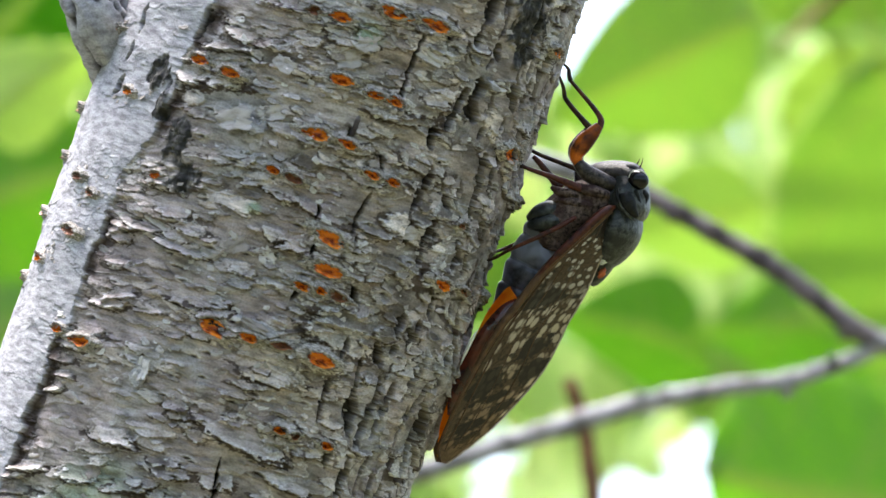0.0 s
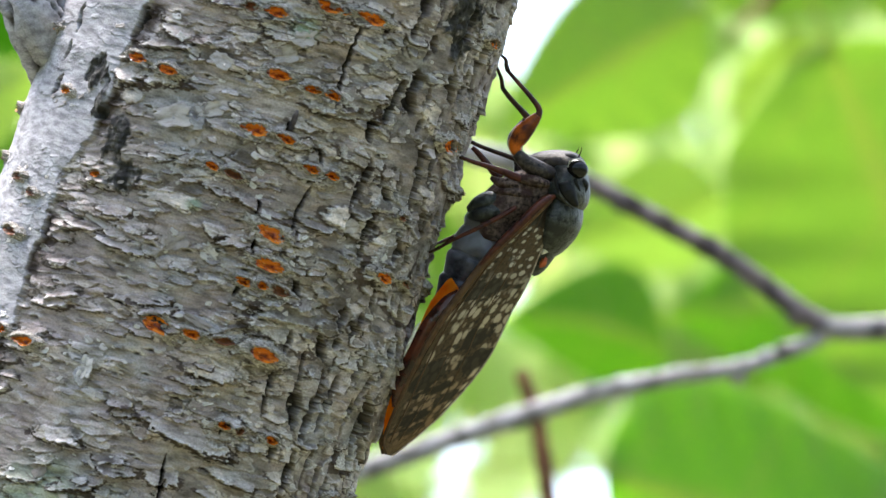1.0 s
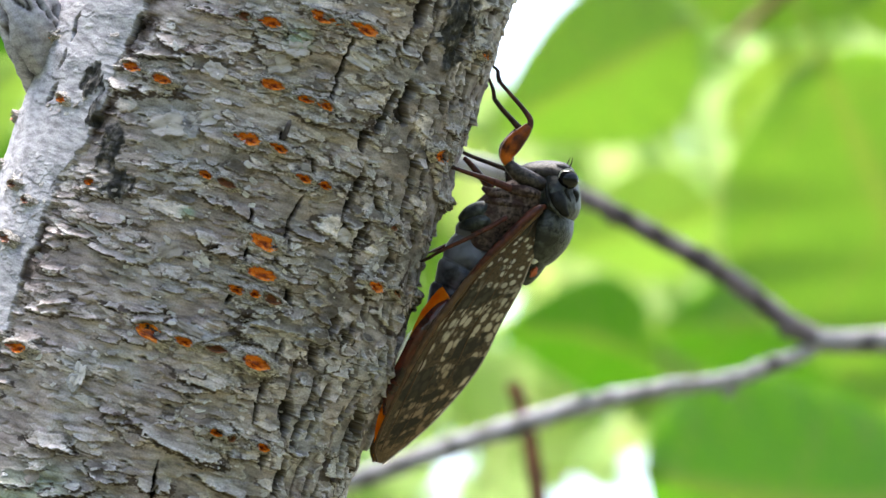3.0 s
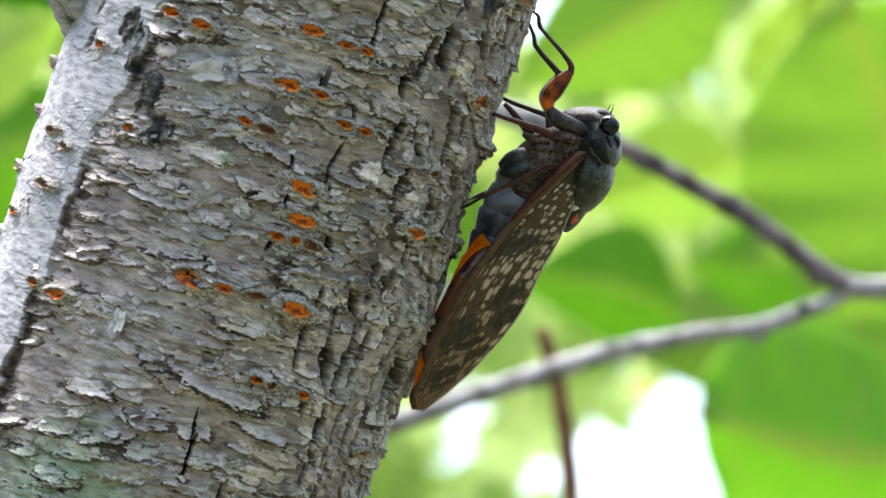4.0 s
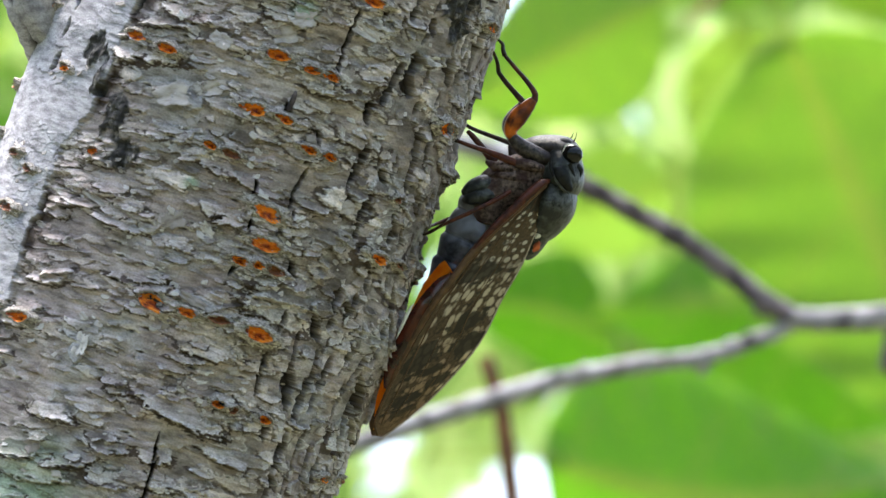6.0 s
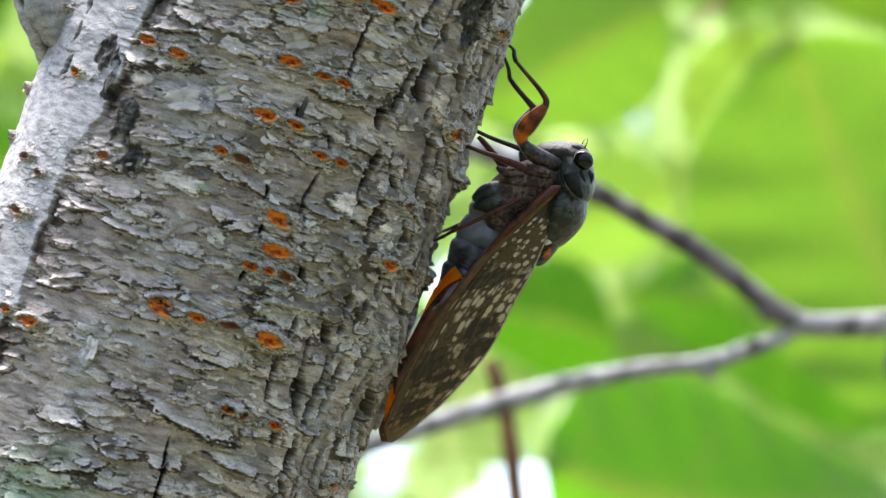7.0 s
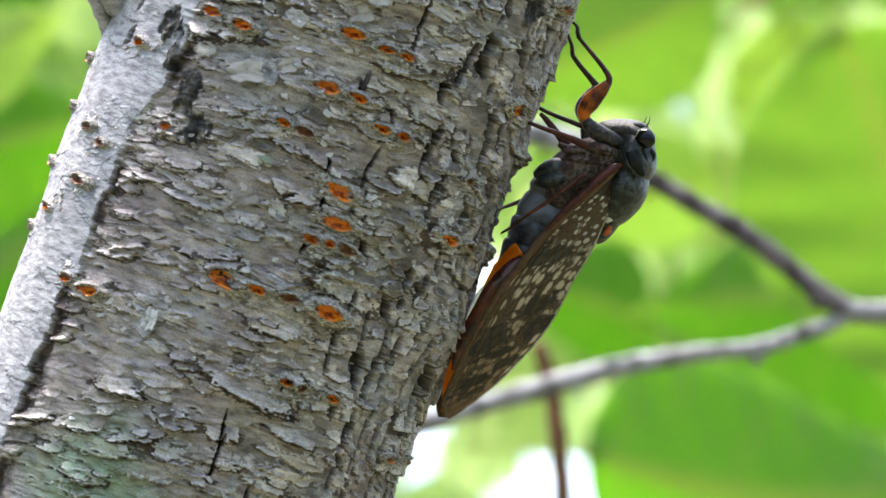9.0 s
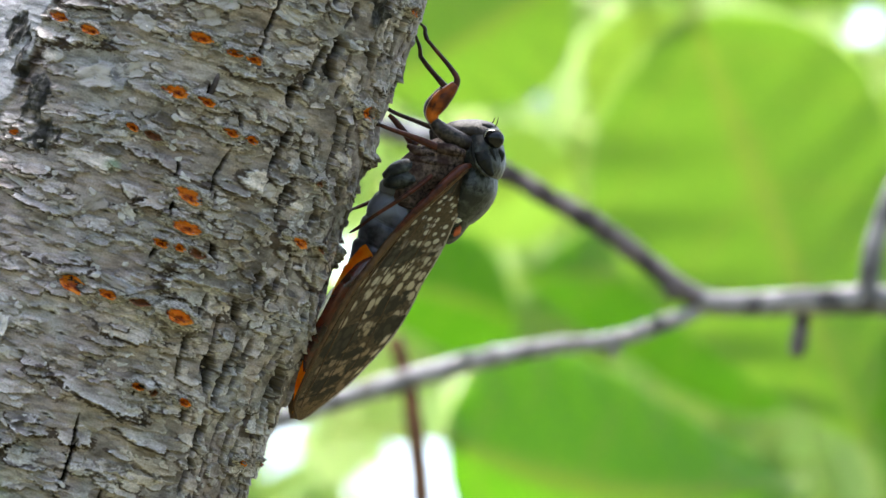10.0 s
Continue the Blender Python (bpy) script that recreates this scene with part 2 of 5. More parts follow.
def orange_wing_material():
    m, n, l, b = material("orange_membrane")
    t = noise_node(n, l, 500, 3, 0.5, stretched(n, l, (1, 1, 1)))
    col = ramp(n, l, t.outputs[0], [(0.36, (0.85, 0.26, 0.012)), (0.64, (0.95, 0.43, 0.03))])
    l.new(col, b.inputs["Base Color"])
    b.inputs["Roughness"].default_value = 0.3
    tr = n.new("ShaderNodeBsdfTranslucent"); l.new(col, tr.inputs[0])
    mx = n.new("ShaderNodeMixShader"); mx.inputs[0].default_value = 0.8
    l.new(b.outputs[0], mx.inputs[1]); l.new(tr.outputs[0], mx.inputs[2]); l.new(mx.outputs[0], n["Material Output"].inputs[0])
    return m


BARK = bark_material()
CORK = simple_material("lenticel_cork", (0.10, 0.08, 0.065), (0.56, 0.51, 0.455), 3.4, 0.85, 0.3, 0.25)
PITH = pith_material()
PITH_DULL = simple_material("lenticel_pith_dull", (0.09, 0.035, 0.022), (0.34, 0.12, 0.055), 2.5, 0.6, 0.3, 0.4)
FLAKE = flake_material()
TWIG_BARK = simple_material("twig_bark", (0.028, 0.025, 0.026), (0.36, 0.34, 0.345), 150, 0.75, 0.3, 0.3)
DARK_TWIG = simple_material("dark_twig_bark", (0.018, 0.013, 0.014), (0.20, 0.165, 0.17), 170, 0.75, 0.4, 0.3)
PALE_TWIG = simple_material("pale_twig_bark", (0.10, 0.09, 0.088), (0.46, 0.44, 0.45), 150, 0.7, 0.3, 0.3)
BROWN_TWIG = simple_material("brown_twig_bark", (0.10, 0.045, 0.022), (0.25, 0.115, 0.055), 300, 0.7, 0.3, 0.3)
SHELL = simple_material("cicada_shell", (0.005, 0.0055, 0.005), (0.075, 0.080, 0.071), 1100, 0.42, 0.32, 0.3, detail=7.0, extra=(0.015, 0.017, 0.016))
HEADMAT = simple_material("cicada_head", (0.006, 0.005, 0.004), (0.082, 0.064, 0.052), 1300, 0.5, 0.32, 0.25, detail=7.0, extra=(0.022, 0.016, 0.013))
EYEMAT = simple_material("cicada_eye", (0.003, 0.003, 0.003), (0.008, 0.007, 0.007), 400, 0.1, 0.0, 0.3)
FURROW = simple_material("dark_furrow", (0.003, 0.003, 0.003), (0.012, 0.012, 0.011), 900, 0.6, 0.05, 0.2)
EYE_GLINT = simple_material("pale_eye_glint", (0.3, 0.29, 0.25), (0.55, 0.54, 0.48), 1500, 0.6, 0.04)
FUZZ = simple_material("brown_fuzz", (0.012, 0.007, 0.006), (0.19, 0.135, 0.11), 1500, 0.75, 0.45, 0.15, detail=7.0, extra=(0.045, 0.024, 0.020))
RIDGE = simple_material("olive_ridge", (0.02, 0.02, 0.016), (0.075, 0.075, 0.06), 1500, 0.5, 0.05, 0.2)
BELLY = simple_material("waxy_belly", (0.008, 0.009, 0.012), (0.085, 0.088, 0.108), 600, 0.4, 0.15, 0.4, detail=6.0, extra=(0.20, 0.21, 0.25))
LEGMAT = simple_material("cicada_leg", (0.022, 0.008, 0.006), (0.095, 0.027, 0.014), 800, 0.45, 0.04, 0.2)
LEGDARK = simple_material("cicada_leg_dark", (0.014, 0.008, 0.006), (0.055, 0.028, 0.018), 800, 0.45, 0.04, 0.2)
FEMUR = simple_material("amber_femur", (0.06, 0.014, 0.005), (0.56, 0.13, 0.011), 450, 0.35, 0.03, 0.2, extra=(0.055, 0.014, 0.007))
VEIN = simple_material("wing_vein", (0.06, 0.034, 0.018), (0.12, 0.066, 0.032), 700, 0.45, 0.03, 0.2)
RIM_LIGHT = simple_material("wing_rim_light", (0.2, 0.15, 0.1), (0.42, 0.36, 0.28), 700, 0.4, 0.03, 0.4)
FOLD = simple_material("red_brown_fold", (0.014, 0.003, 0.002), (0.075, 0.012, 0.004), 500, 0.15, 0.06, 0.5)
WAX_AND_GLINT = simple_material("white_wax_and_glint", (0.5, 0.5, 0.45), (0.72, 0.72, 0.66), 1200, 0.8, 0.05)
REDSPOT = simple_material("rust_patch", (0.25, 0.045, 0.02), (0.5, 0.12, 0.03), 900, 0.5, 0.04)
WING = wing_material()
HIND = orange_wing_material()
# one leaf in several greens; sunlit and shaded copies hold light in their colour
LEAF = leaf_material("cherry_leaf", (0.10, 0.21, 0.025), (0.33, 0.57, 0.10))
LEAF_LIME = leaf_material("lime_leaf", (0.16, 0.28, 0.05), (0.45, 0.61, 0.17))
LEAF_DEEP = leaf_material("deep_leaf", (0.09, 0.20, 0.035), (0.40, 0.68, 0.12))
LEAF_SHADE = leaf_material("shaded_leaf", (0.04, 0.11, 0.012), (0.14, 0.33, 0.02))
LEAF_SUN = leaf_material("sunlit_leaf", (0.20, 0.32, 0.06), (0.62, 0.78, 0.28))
# canopy green set pale and whitish, with haze and sky glow in the colour
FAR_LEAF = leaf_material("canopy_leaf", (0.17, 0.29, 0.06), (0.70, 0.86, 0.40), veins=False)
LEAF_PLAIN = leaf_material("ring_leaf", (0.07, 0.11, 0.03), (0.12, 0.18, 0.04), veins=False)
SOIL = simple_material("forest_soil", (0.05, 0.045, 0.03), (0.12, 0.13, 0.06), 6, 0.95, 4.0, 0.2)


# ---- shaping helpers ----
def loft(points, radii, sides=12, flat=1.0, bm=None, caps=True, wob=0.0, seed=1):
    """A tube through points; radii are in the drawing plane, times flat in depth."""
    bm = bm or bmesh.new()
    pts = [Vector(p) for p in points]
    rings = []
    rnd = random.Random(seed)
    for i, p in enumerate(pts):
        t = (pts[min(i + 1, len(pts) - 1)] - pts[max(i - 1, 0)]).normalized()
        deep = Vector((0, 1, 0))
        if abs(t.y) > 0.95:
            deep = Vector((1, 0, 0))
        side = t.cross(deep).normalized()
        deep = side.cross(t).normalized()
        r = radii[i] if isinstance(radii, (list, tuple)) else radii
        ring = []
        for k in range(sides):
            a = 2 * math.pi * k / sides
            w = 1 + wob * (rnd.random() - 0.5)
            ring.append(bm.verts.new(p + (side * math.cos(a) + deep * math.sin(a) * flat) * r * w))
        rings.append(ring)
    for a, b in zip(rings, rings[1:]):
        for k in range(sides):
            bm.faces.new((a[k], a[(k + 1) % sides], b[(k + 1) % sides], b[k]))
    if caps:
        bm.faces.new(rings[0][::-1])
        bm.faces.new(rings[-1])
    bmesh.ops.recalc_face_normals(bm, faces=bm.faces)
    return bm


def spline(points, per=6):
    """Catmull-Rom through tuples of any length."""
    p = [np.array(q, float) for q in points]
    p = [2 * p[0] - p[1]] + p + [2 * p[-1] - p[-2]]
    out = []
    for i in range(1, len(p) - 2):
        for k in range(per):
            t = k / per
            out.append(0.5 * ((2 * p[i]) + (-p[i - 1] + p[i + 1]) * t + (2 * p[i - 1] - 5 * p[i] + 4 * p[i + 1] - p[i + 2]) * t * t
                              + (-p[i - 1] + 3 * p[i] - 3 * p[i + 1] + p[i + 2]) * t ** 3))
    out.append(p[-2])
    return out


def tube(rows, sides=12, flat=1.0, per=6, wob=0.0, bm=None):
    """rows: (u, v, d in mm, radius in mm); a smooth tube through them."""
    c = spline(rows, per)
    return loft([pt(q[0], q[1], q[2]) for q in c], [max(q[3], 0.02) / 1000 for q in c], sides, flat, bm, wob=wob)


def blob(u, v, d, ru, rv, rd, turn=0.0, seg=20, rough=0.0, seed=0):
    """An ellipsoid; radii in mm along u, v and depth, turned in the drawing plane."""
    bm = bmesh.new()
    bmesh.ops.create_uvsphere(bm, u_segments=seg, v_segments=max(8, seg // 2 + 2), radius=1.0)
    c, m = pt(u, v, d), Matrix.Rotation(radians(turn), 3, "Y")
    for q in bm.verts:
        k = 1 + rough * noise.noise(q.co * 2.3 + Vector((seed, 0, 0)))
        q.co = c + m @ Vector((q.co.x * ru, q.co.y * rd, q.co.z * rv)) * k / 1000
    return bm


def fast_mesh(name, verts, quads):
    me = bpy.data.meshes.new(name)
    me.vertices.add(len(verts))
    me.vertices.foreach_set("co", np.ascontiguousarray(verts, dtype=np.float32).ravel())
    me.loops.add(quads.size)
    me.loops.foreach_set("vertex_index", np.ascontiguousarray(quads, dtype=np.int32).ravel())
    me.polygons.add(len(quads))
    me.polygons.foreach_set("loop_start", np.arange(0, quads.size, 4, dtype=np.int32))
    me.update(calc_edges=True)
    return me


def set_attr(me, name, values):
    if values.ndim == 2:
        a = me.attributes.new(name, "FLOAT_VECTOR", "POINT")
        a.data.foreach_set("vector", np.ascontiguousarray(values, dtype=np.float32).ravel())
    else:
        a = me.attributes.new(name, "FLOAT", "POINT")
        a.data.foreach_set("value", np.ascontiguousarray(values, dtype=np.float32))


# ---- ground ----
def make_ground():
    bm = bmesh.new()
    bmesh.ops.create_grid(bm, x_segments=60, y_segments=60, size=1.0)
    for v in bm.verts:
        k = 4.0 * math.hypot(v.co.x, v.co.y) ** 5 * 300 + 6
        v.co = Vector((v.co.x * k, v.co.y * k, 0))
        v.co.z = 0.05 * noise.noise(v.co * 0.4) - 0.02
    tagged(part("ground", bm, SOIL, None), "brown forest soil with moss under the trees", "ground", kind="structure")


# ---- the cherry trunk ----
LEAN = radians(19.0)
RAD = 34.7                                   # mm
AXIS = Vector((math.sin(LEAN), 0, math.cos(LEAN)))
ACROSS = Vector((math.cos(LEAN), 0, -math.sin(LEAN)))
FOOT = pt(388, 441)
UP = Vector((0, math.sin(radians(PITCH)), math.cos(radians(PITCH))))


def on_bark(u, v):
    """Angle round the stem and height along it, in mm, of a drawn spot on its front."""
    y = -20.0
    for _ in range(6):
        p = pt(u, v, y) - FOOT
        o = max(-0.995, min(0.995, p.dot(ACROSS) * 1000 / RAD))
        th = math.asin(o)
        y = -RAD * math.cos(th)
    return th, p.dot(AXIS) * 1000


SCARS = [(on_bark(205, 122), 2.5, 2.8), (on_bark(205, 180), 1.4, 2.4), (on_bark(232, 235), 2.1, 3.8), (on_bark(244, 303), 2.6, 2.7), (on_bark(848, 5), 4.6, 5.5), (on_bark(835, 75), 2.2, 3.0)]


# lenticels: drawn place and length, dull ones marked 1
PEELS = [(on_bark(692, 735), 1.3, 5.0), (on_bark(352, 203), 3.2, 2.0), (on_bark(168, 655), 1.5, 2.4), (on_bark(380, 563), 4.2, 0.8), (on_bark(782, 133), 1.4, 0.7), (on_bark(560, 62), 1.6, 1.4)]
# the rim of the pale outer layer, and deep upright gashes: both ends and breadth
BORDER = sorted(((b, a) for a, b in (on_bark(*q) for q in ((330, -90), (292, 0), (200, 215), (155, 284), (114, 384), (84, 445), (62, 550), (24, 604), (-2, 670), (-40, 780), (-80, 900)))))
GASHES = [(on_bark(u0, v0), on_bark(u1, v1), w * U * 500) for u0, v0, u1, v1, w in (
    (590, 585, 592, 632, 15), (546, 685, 544, 757, 17), (664, 680, 645, 825, 18), (718, 527, 704, 632, 11), (688, 493, 669, 541, 8), (545, 488, 547, 522, 13),
    (686, 205, 680, 250, 15), (764, 118, 752, 202, 21), (770, 250, 762, 310, 10), (710, 325, 708, 352, 10), (667, 390, 655, 455, 8), (820, 130, 818, 182, 11), (725, 412, 724, 446, 9),
    (590, 255, 590, 285, 6), (740, 60, 735, 92, 5), (765, 370, 762, 412, 8), (188, 0, 170, 55, 9), (164, 65, 148, 104, 9), (146, 125, 128, 164, 12), (294, 0, 263, 60, 11),
    (508, 860, 520, 900, 10), (640, 560, 636, 600, 6), (800, 60, 790, 92, 9))]
ALGAE = [(on_bark(70, 930), 17.0), (on_bark(560, 45), 4.0), (on_bark(366, 354), 1.8)]
BULGE = on_bark(705, 655)[1]
SPOTS_TOP = [(140, 45, 16, 0), (155, 155, 18, 0), (75, 188, 16, 0), (200, 300, 18, 0), (275, 95, 30, 0), (330, 118, 28, 0), (475, 220, 38, 0),
             (527, 237, 26, 0), (400, 285, 22, 0), (437, 300, 26, 1), (570, 290, 24, 0), (607, 303, 24, 0), (515, 15, 36, 0), (470, 5, 24, 1),
             (605, 5, 40, 0), (678, 25, 40, 0), (518, 125, 34, 0), (575, 151, 28, 0), (608, 160, 30, 0), (885, 68, 20, 0), (756, -45, 24, 1), (628, 12, 22, 0)]
SPOTS_LOW = [(75, 308, 20, 1), (95, 335, 16, 1), (12, 370, 18, 0), (60, 402, 28, 1), (5, 450, 18, 0), (500, 403, 44, 0), (497, 460, 48, 0), (452, 488, 26, 0),
             (481, 494, 18, 0), (513, 504, 32, 1), (688, 478, 28, 0), (727, 491, 20, 1), (300, 562, 50, 0), (360, 580, 28, 0), (415, 592, 30, 1), (480, 614, 40, 0),
             (38, 574, 22, 0), (76, 594, 32, 0), (414, 741, 22, 0), (496, 767, 20, 0), (597, 868, 18, 0), (632, 870, 14, 1), (812, 250, 34, 0)]
SPOTS_EDGE = [(828, 338, 18, 1), (722, 632, 30, 0), (768, 503, 16, 1), (-102, 803, 20, 0), (725, 375, 14, 1), (-60, 470, 16, 1), (20, 262, 14, 1), (440, 750, 16, 1)]


MOUNDS = [(on_bark(u, v), size * U * 620) for u, v, size, dull in SPOTS_TOP + SPOTS_LOW + SPOTS_EDGE]

pore_rnd = random.Random(31)
PORES = [(pore_rnd.uniform(-24, 42), pore_rnd.uniform(-62, 62), pore_rnd.uniform(0.5, 1.15)) for _ in range(260)]
PIT = 1.3                                    # depth of a lenticel's hollow, mm


def rough_zone(x, s, th):
    """Where the bark has broken into scales: bands that follow the rings, and the flank towards the cicada."""
    return np.clip(step(0.48, 0.56, fbm(x / 10, (s - 0.08 * x) / 4.0, 16, 3)) + 0.65 * step(0.15, 0.55, th) * step(0.36, 0.5, fbm(x / 6, s / 8, 17, 3)), 0, 1)


def scale_table():
    """Places and sizes of the papery scales: x, s, half length, half height, turn, thickness, lift, shade, seed."""
    rnd = np.random.RandomState(77)
    n = 9000
    x, s = rnd.uniform(-40, 52, n), rnd.uniform(-66, 66, n)
    k = n // 3
    spot = rnd.randint(0, len(MOUNDS), k)
    for i in range(k):
        (a, b), half = MOUNDS[spot[i]]
        dx = rnd.normal(0, 1.5 * half + 1.3)
        x[i], s[i] = a * RAD + dx, b + rnd.normal(0, 0.5 * half + 0.45) + 0.05 * dx
    zone = rough_zone(x, s, x / RAD)
    keep = rnd.uniform(0, 1, n) < np.where(np.arange(n) < k, 0.6, 0.06 + (0.66 - 0.16 * step(0.35, 0.8, x / RAD)) * zone)
    flank = step(0.35, 0.8, x / RAD)
    size = np.exp(rnd.normal(0.04, 0.58, n)) * np.where(np.arange(n) < k, 0.68, 1.0 + 0.1 * flank)
    hx = size * rnd.uniform(0.9, 1.9, n) * (1 - 0.2 * flank)
    hy = size * rnd.uniform(0.30, 0.58, n) * (1 + 0.25 * flank)
    return [q[keep] for q in (x, s, hx, hy, rnd.normal(0.07, 0.13, n), rnd.uniform(0.10, 0.30, n), rnd.uniform(0.0, 1.0, n) ** 1.4 * 0.8 * np.clip(hy, 0.3, 0.9), rnd.uniform(0, 1, n), rnd.uniform(-1.4, 1.0, n))]


def scales(x, s):
    """Torn, angular papery scales laid over one another; x and s are sorted by s. Height, curled rim painted pale as if
    sky-lit, bared strip darkened as shade beneath, and shade of grey.
    """
    h, rim, bare_shade, shade = (np.zeros_like(x) for _ in range(4))
    rnd = np.random.RandomState(78)
    jag = 0.55 * (fbm(x / 1.1, s / 0.6, 301, 3, 0.65) - 0.5) + 0.30 * (hash2(np.floor(x / 0.7 + 0.8 * fbm(x, s, 305, 1)), np.floor(s / 0.4), 302) - 0.5)
    for a, b, hx, hy, turn, thick, lift, tint, way in zip(*scale_table()):
        cuts = [(0.785 * k + rnd.uniform(-0.34, 0.34), rnd.uniform(0.72, 1.08)) for k in range(8) if rnd.uniform() < 0.82]
        reach = 1.6 * max(hx, hy)
        i, j = np.searchsorted(s, (b - 1.6 * hy - 0.3 * hx, b + 1.6 * hy + 0.3 * hx))
        if i == j:
            continue
        near = i + np.nonzero(np.abs(x[i:j] - a) < reach)[0]
        if not len(near):
            continue
        dx, ds = x[near] - a, s[near] - b
        X, Y = (dx * math.cos(turn) + ds * math.sin(turn)) / hx, (ds * math.cos(turn) - dx * math.sin(turn)) / hy
        r = np.maximum(np.abs(X), np.abs(Y)) * 0.9
        for angle, far in cuts:
            r = np.maximum(r, (X * math.cos(angle) + Y * math.sin(angle)) / far)
        r = r + jag[near] * min(1.0, 1.2 - 0.022 * max(0.0, a))
        slope = np.clip(0.4 - Y * math.cos(way) + 0.6 * X * math.sin(way), 0, 1.5)
        z = (thick + lift * slope ** 1.6) * (1 - step(0.95, 1.0, r))
        over = (r < 1.0) & (z > h[near] - 0.04)
        hit = near[over]
        h[hit] = np.maximum(h[hit], z[over]) + 0.02
        shade[hit] = tint
        rim[hit] = step(0.62, 0.98, r[over]) * np.clip(slope[over], 0, 1) * min(1.0, 2.4 * lift)
        bare_shade[hit] = 0
        # strip below a lifted scale, coloured for the shade it would throw
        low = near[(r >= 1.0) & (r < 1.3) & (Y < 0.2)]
        bare_shade[low] = np.maximum(bare_shade[low], min(1.0, 2.4 * lift))
    return h, rim, bare_shade, shade


rift_rnd = random.Random(63)
RIFTS = []
for _ in range(190):                         # short upright tears, mostly on the flank towards the cicada
    rift_x, rift_s = rift_rnd.choice((7, 13, 18, 22.5, 26.5, 30, 33.5, 37, 40.5, 44, 48)) + rift_rnd.gauss(0, 0.5), rift_rnd.uniform(-60, 60)
    if rift_rnd.random() < 0.12 + 0.88 * min(1.0, rift_x / 26):
        RIFTS.append((rift_x, rift_s, rift_rnd.uniform(1.0, 4.6), rift_rnd.uniform(0.15, 0.42) * (1 + min(1.4, rift_x / 26)), rift_rnd.uniform(-0.12, 0.12)))


def bark_relief(th, s):
    """Height in mm over the round stem and the masks of the bark, for arrays of angles and heights."""
    order = np.argsort(s, kind="stable")
    th, s = th[order], s[order]
    x = th * RAD

    def around(a, b, rx, rs):
        i, j = np.searchsorted(s, (b - rs, b + rs))
        return i + np.nonzero(np.abs(x[i:j] - a) < rx)[0]
    wx = x + 1.8 * (fbm(x / 8, s / 6, 3, 3) - 0.5) * 2 + 0.5 * (fbm(x / 1.4, s / 1.0, 4, 2) - 0.5)
    ws = s + 0.9 * (fbm(x / 8, s / 7, 8, 3) - 0.5) * 2 + 0.4 * (fbm(x / 2.5, s / 1.0, 9, 2) - 0.5) - 0.10 * x
    swell = 1.2 * (fbm(x / 24, s / 26, 11, 3) - 0.5) + 0.5 * (fbm(x / 9, s / 5, 12, 2) - 0.5)
    streak = 0.12 * (fbm(wx / 7.0, ws / 0.5, 21, 3, 0.6) - 0.5) + 0.75 * (fbm(wx / 6.0, ws / 1.5, 23, 3, 0.5) - 0.5)
    mound, pit = np.zeros_like(x), np.zeros_like(x)
    for (a, b), half in MOUNDS:
        near = around(a * RAD, b, 3.2 * half, 3 * half)
        dx, ds = x[near] - a * RAD, s[near] - b
        mound[near] = np.maximum(mound[near], np.exp(-1.1 * ((dx / (1.15 * half)) ** 2 + (ds / (0.75 * half + 0.25)) ** 2)))
        pit[near] = np.maximum(pit[near], 1 - step(0.55, 1.15, np.hypot(dx / (0.85 * half), ds / (0.5 * half + 0.1))))
    rough = rough_zone(x, s, th)
    paper, rim, bare_shade, shade = scales(x, s)
    fine = 0.08 * (fbm(wx / 1.2, ws / 0.4, 31, 3, 0.6) - 0.5)
    # broad layers that break off along the rings
    f = fbm(wx / 12.0, ws / 5.0, 41, 3, 0.5) * 3.2 - ws * 0.05
    terrace = f - np.floor(f)
    layer = hash2(np.floor(f), np.zeros_like(f), 43)
    ledge = step(0.25, 0.65, fbm(x / 7, s / 5, 47, 2)) * (0.35 + 0.65 * rough)
    flake = 0.42 * ledge * terrace ** 6
    lip = 0.6 * ledge * step(0.86, 0.97, terrace) * (1 - step(0.99, 1.0, terrace))
    # upright tears
    cleft = np.zeros_like(x)
    jag = 2.6 * (fbm(x / 2.5, s / 2.2, 74, 4, 0.6) - 0.5)
    for a, b, long, half, lean in RIFTS:
        near = around(a, b, 2.5, long + 0.5)
        off = np.abs(x[near] - a - lean * (s[near] - b) + 0.42 * jag[near]) / half
        cleft[near] = np.maximum(cleft[near], 1 - step(0.55, 1.0, off + 1.0 * ((s[near] - b) / long) ** 4 + 0.45 * jag[near]))
    for (a0, b0), (a1, b1), half in GASHES:
        half = half * (1.2 if a0 > 0 else 0.75) / max(0.6, math.cos(a0))
        near = around(0.5 * RAD * (a0 + a1), 0.5 * (b0 + b1), 5 + RAD * abs(a1 - a0), 0.5 * abs(b1 - b0) + 2)
        k = (s[near] - b0) / (b1 - b0)
        off = x[near] - RAD * (a0 + (a1 - a0) * np.clip(k, 0, 1)) + 0.8 * half * jag[near] + 0.35 * jag[near]
        ends = np.maximum(0, np.abs(k - 0.5) * 2 - 0.5) / 0.5
        d = np.where(off > 0, off / (0.8 * half), -off / (1.5 * half)) + 0.75 * ends ** 2
        cleft[near] = np.maximum(cleft[near], 1 - step(0.65, 0.9, d))
    # the pale outer layer that still clings to the other flank
    tooth = 0.03 * (hash2(np.floor(s / 1.7 + 0.3 * jag), np.floor(x / 9), 84) - 0.5)
    border = np.interp(s, [q[0] for q in BORDER], [q[1] for q in BORDER]) + 0.07 * (fbm(s / 5.0, x / 5.0, 81, 4, 0.6) - 0.5) + 0.035 * (fbm(x / 1.0, s / 0.8, 82, 3) - 0.5) + tooth
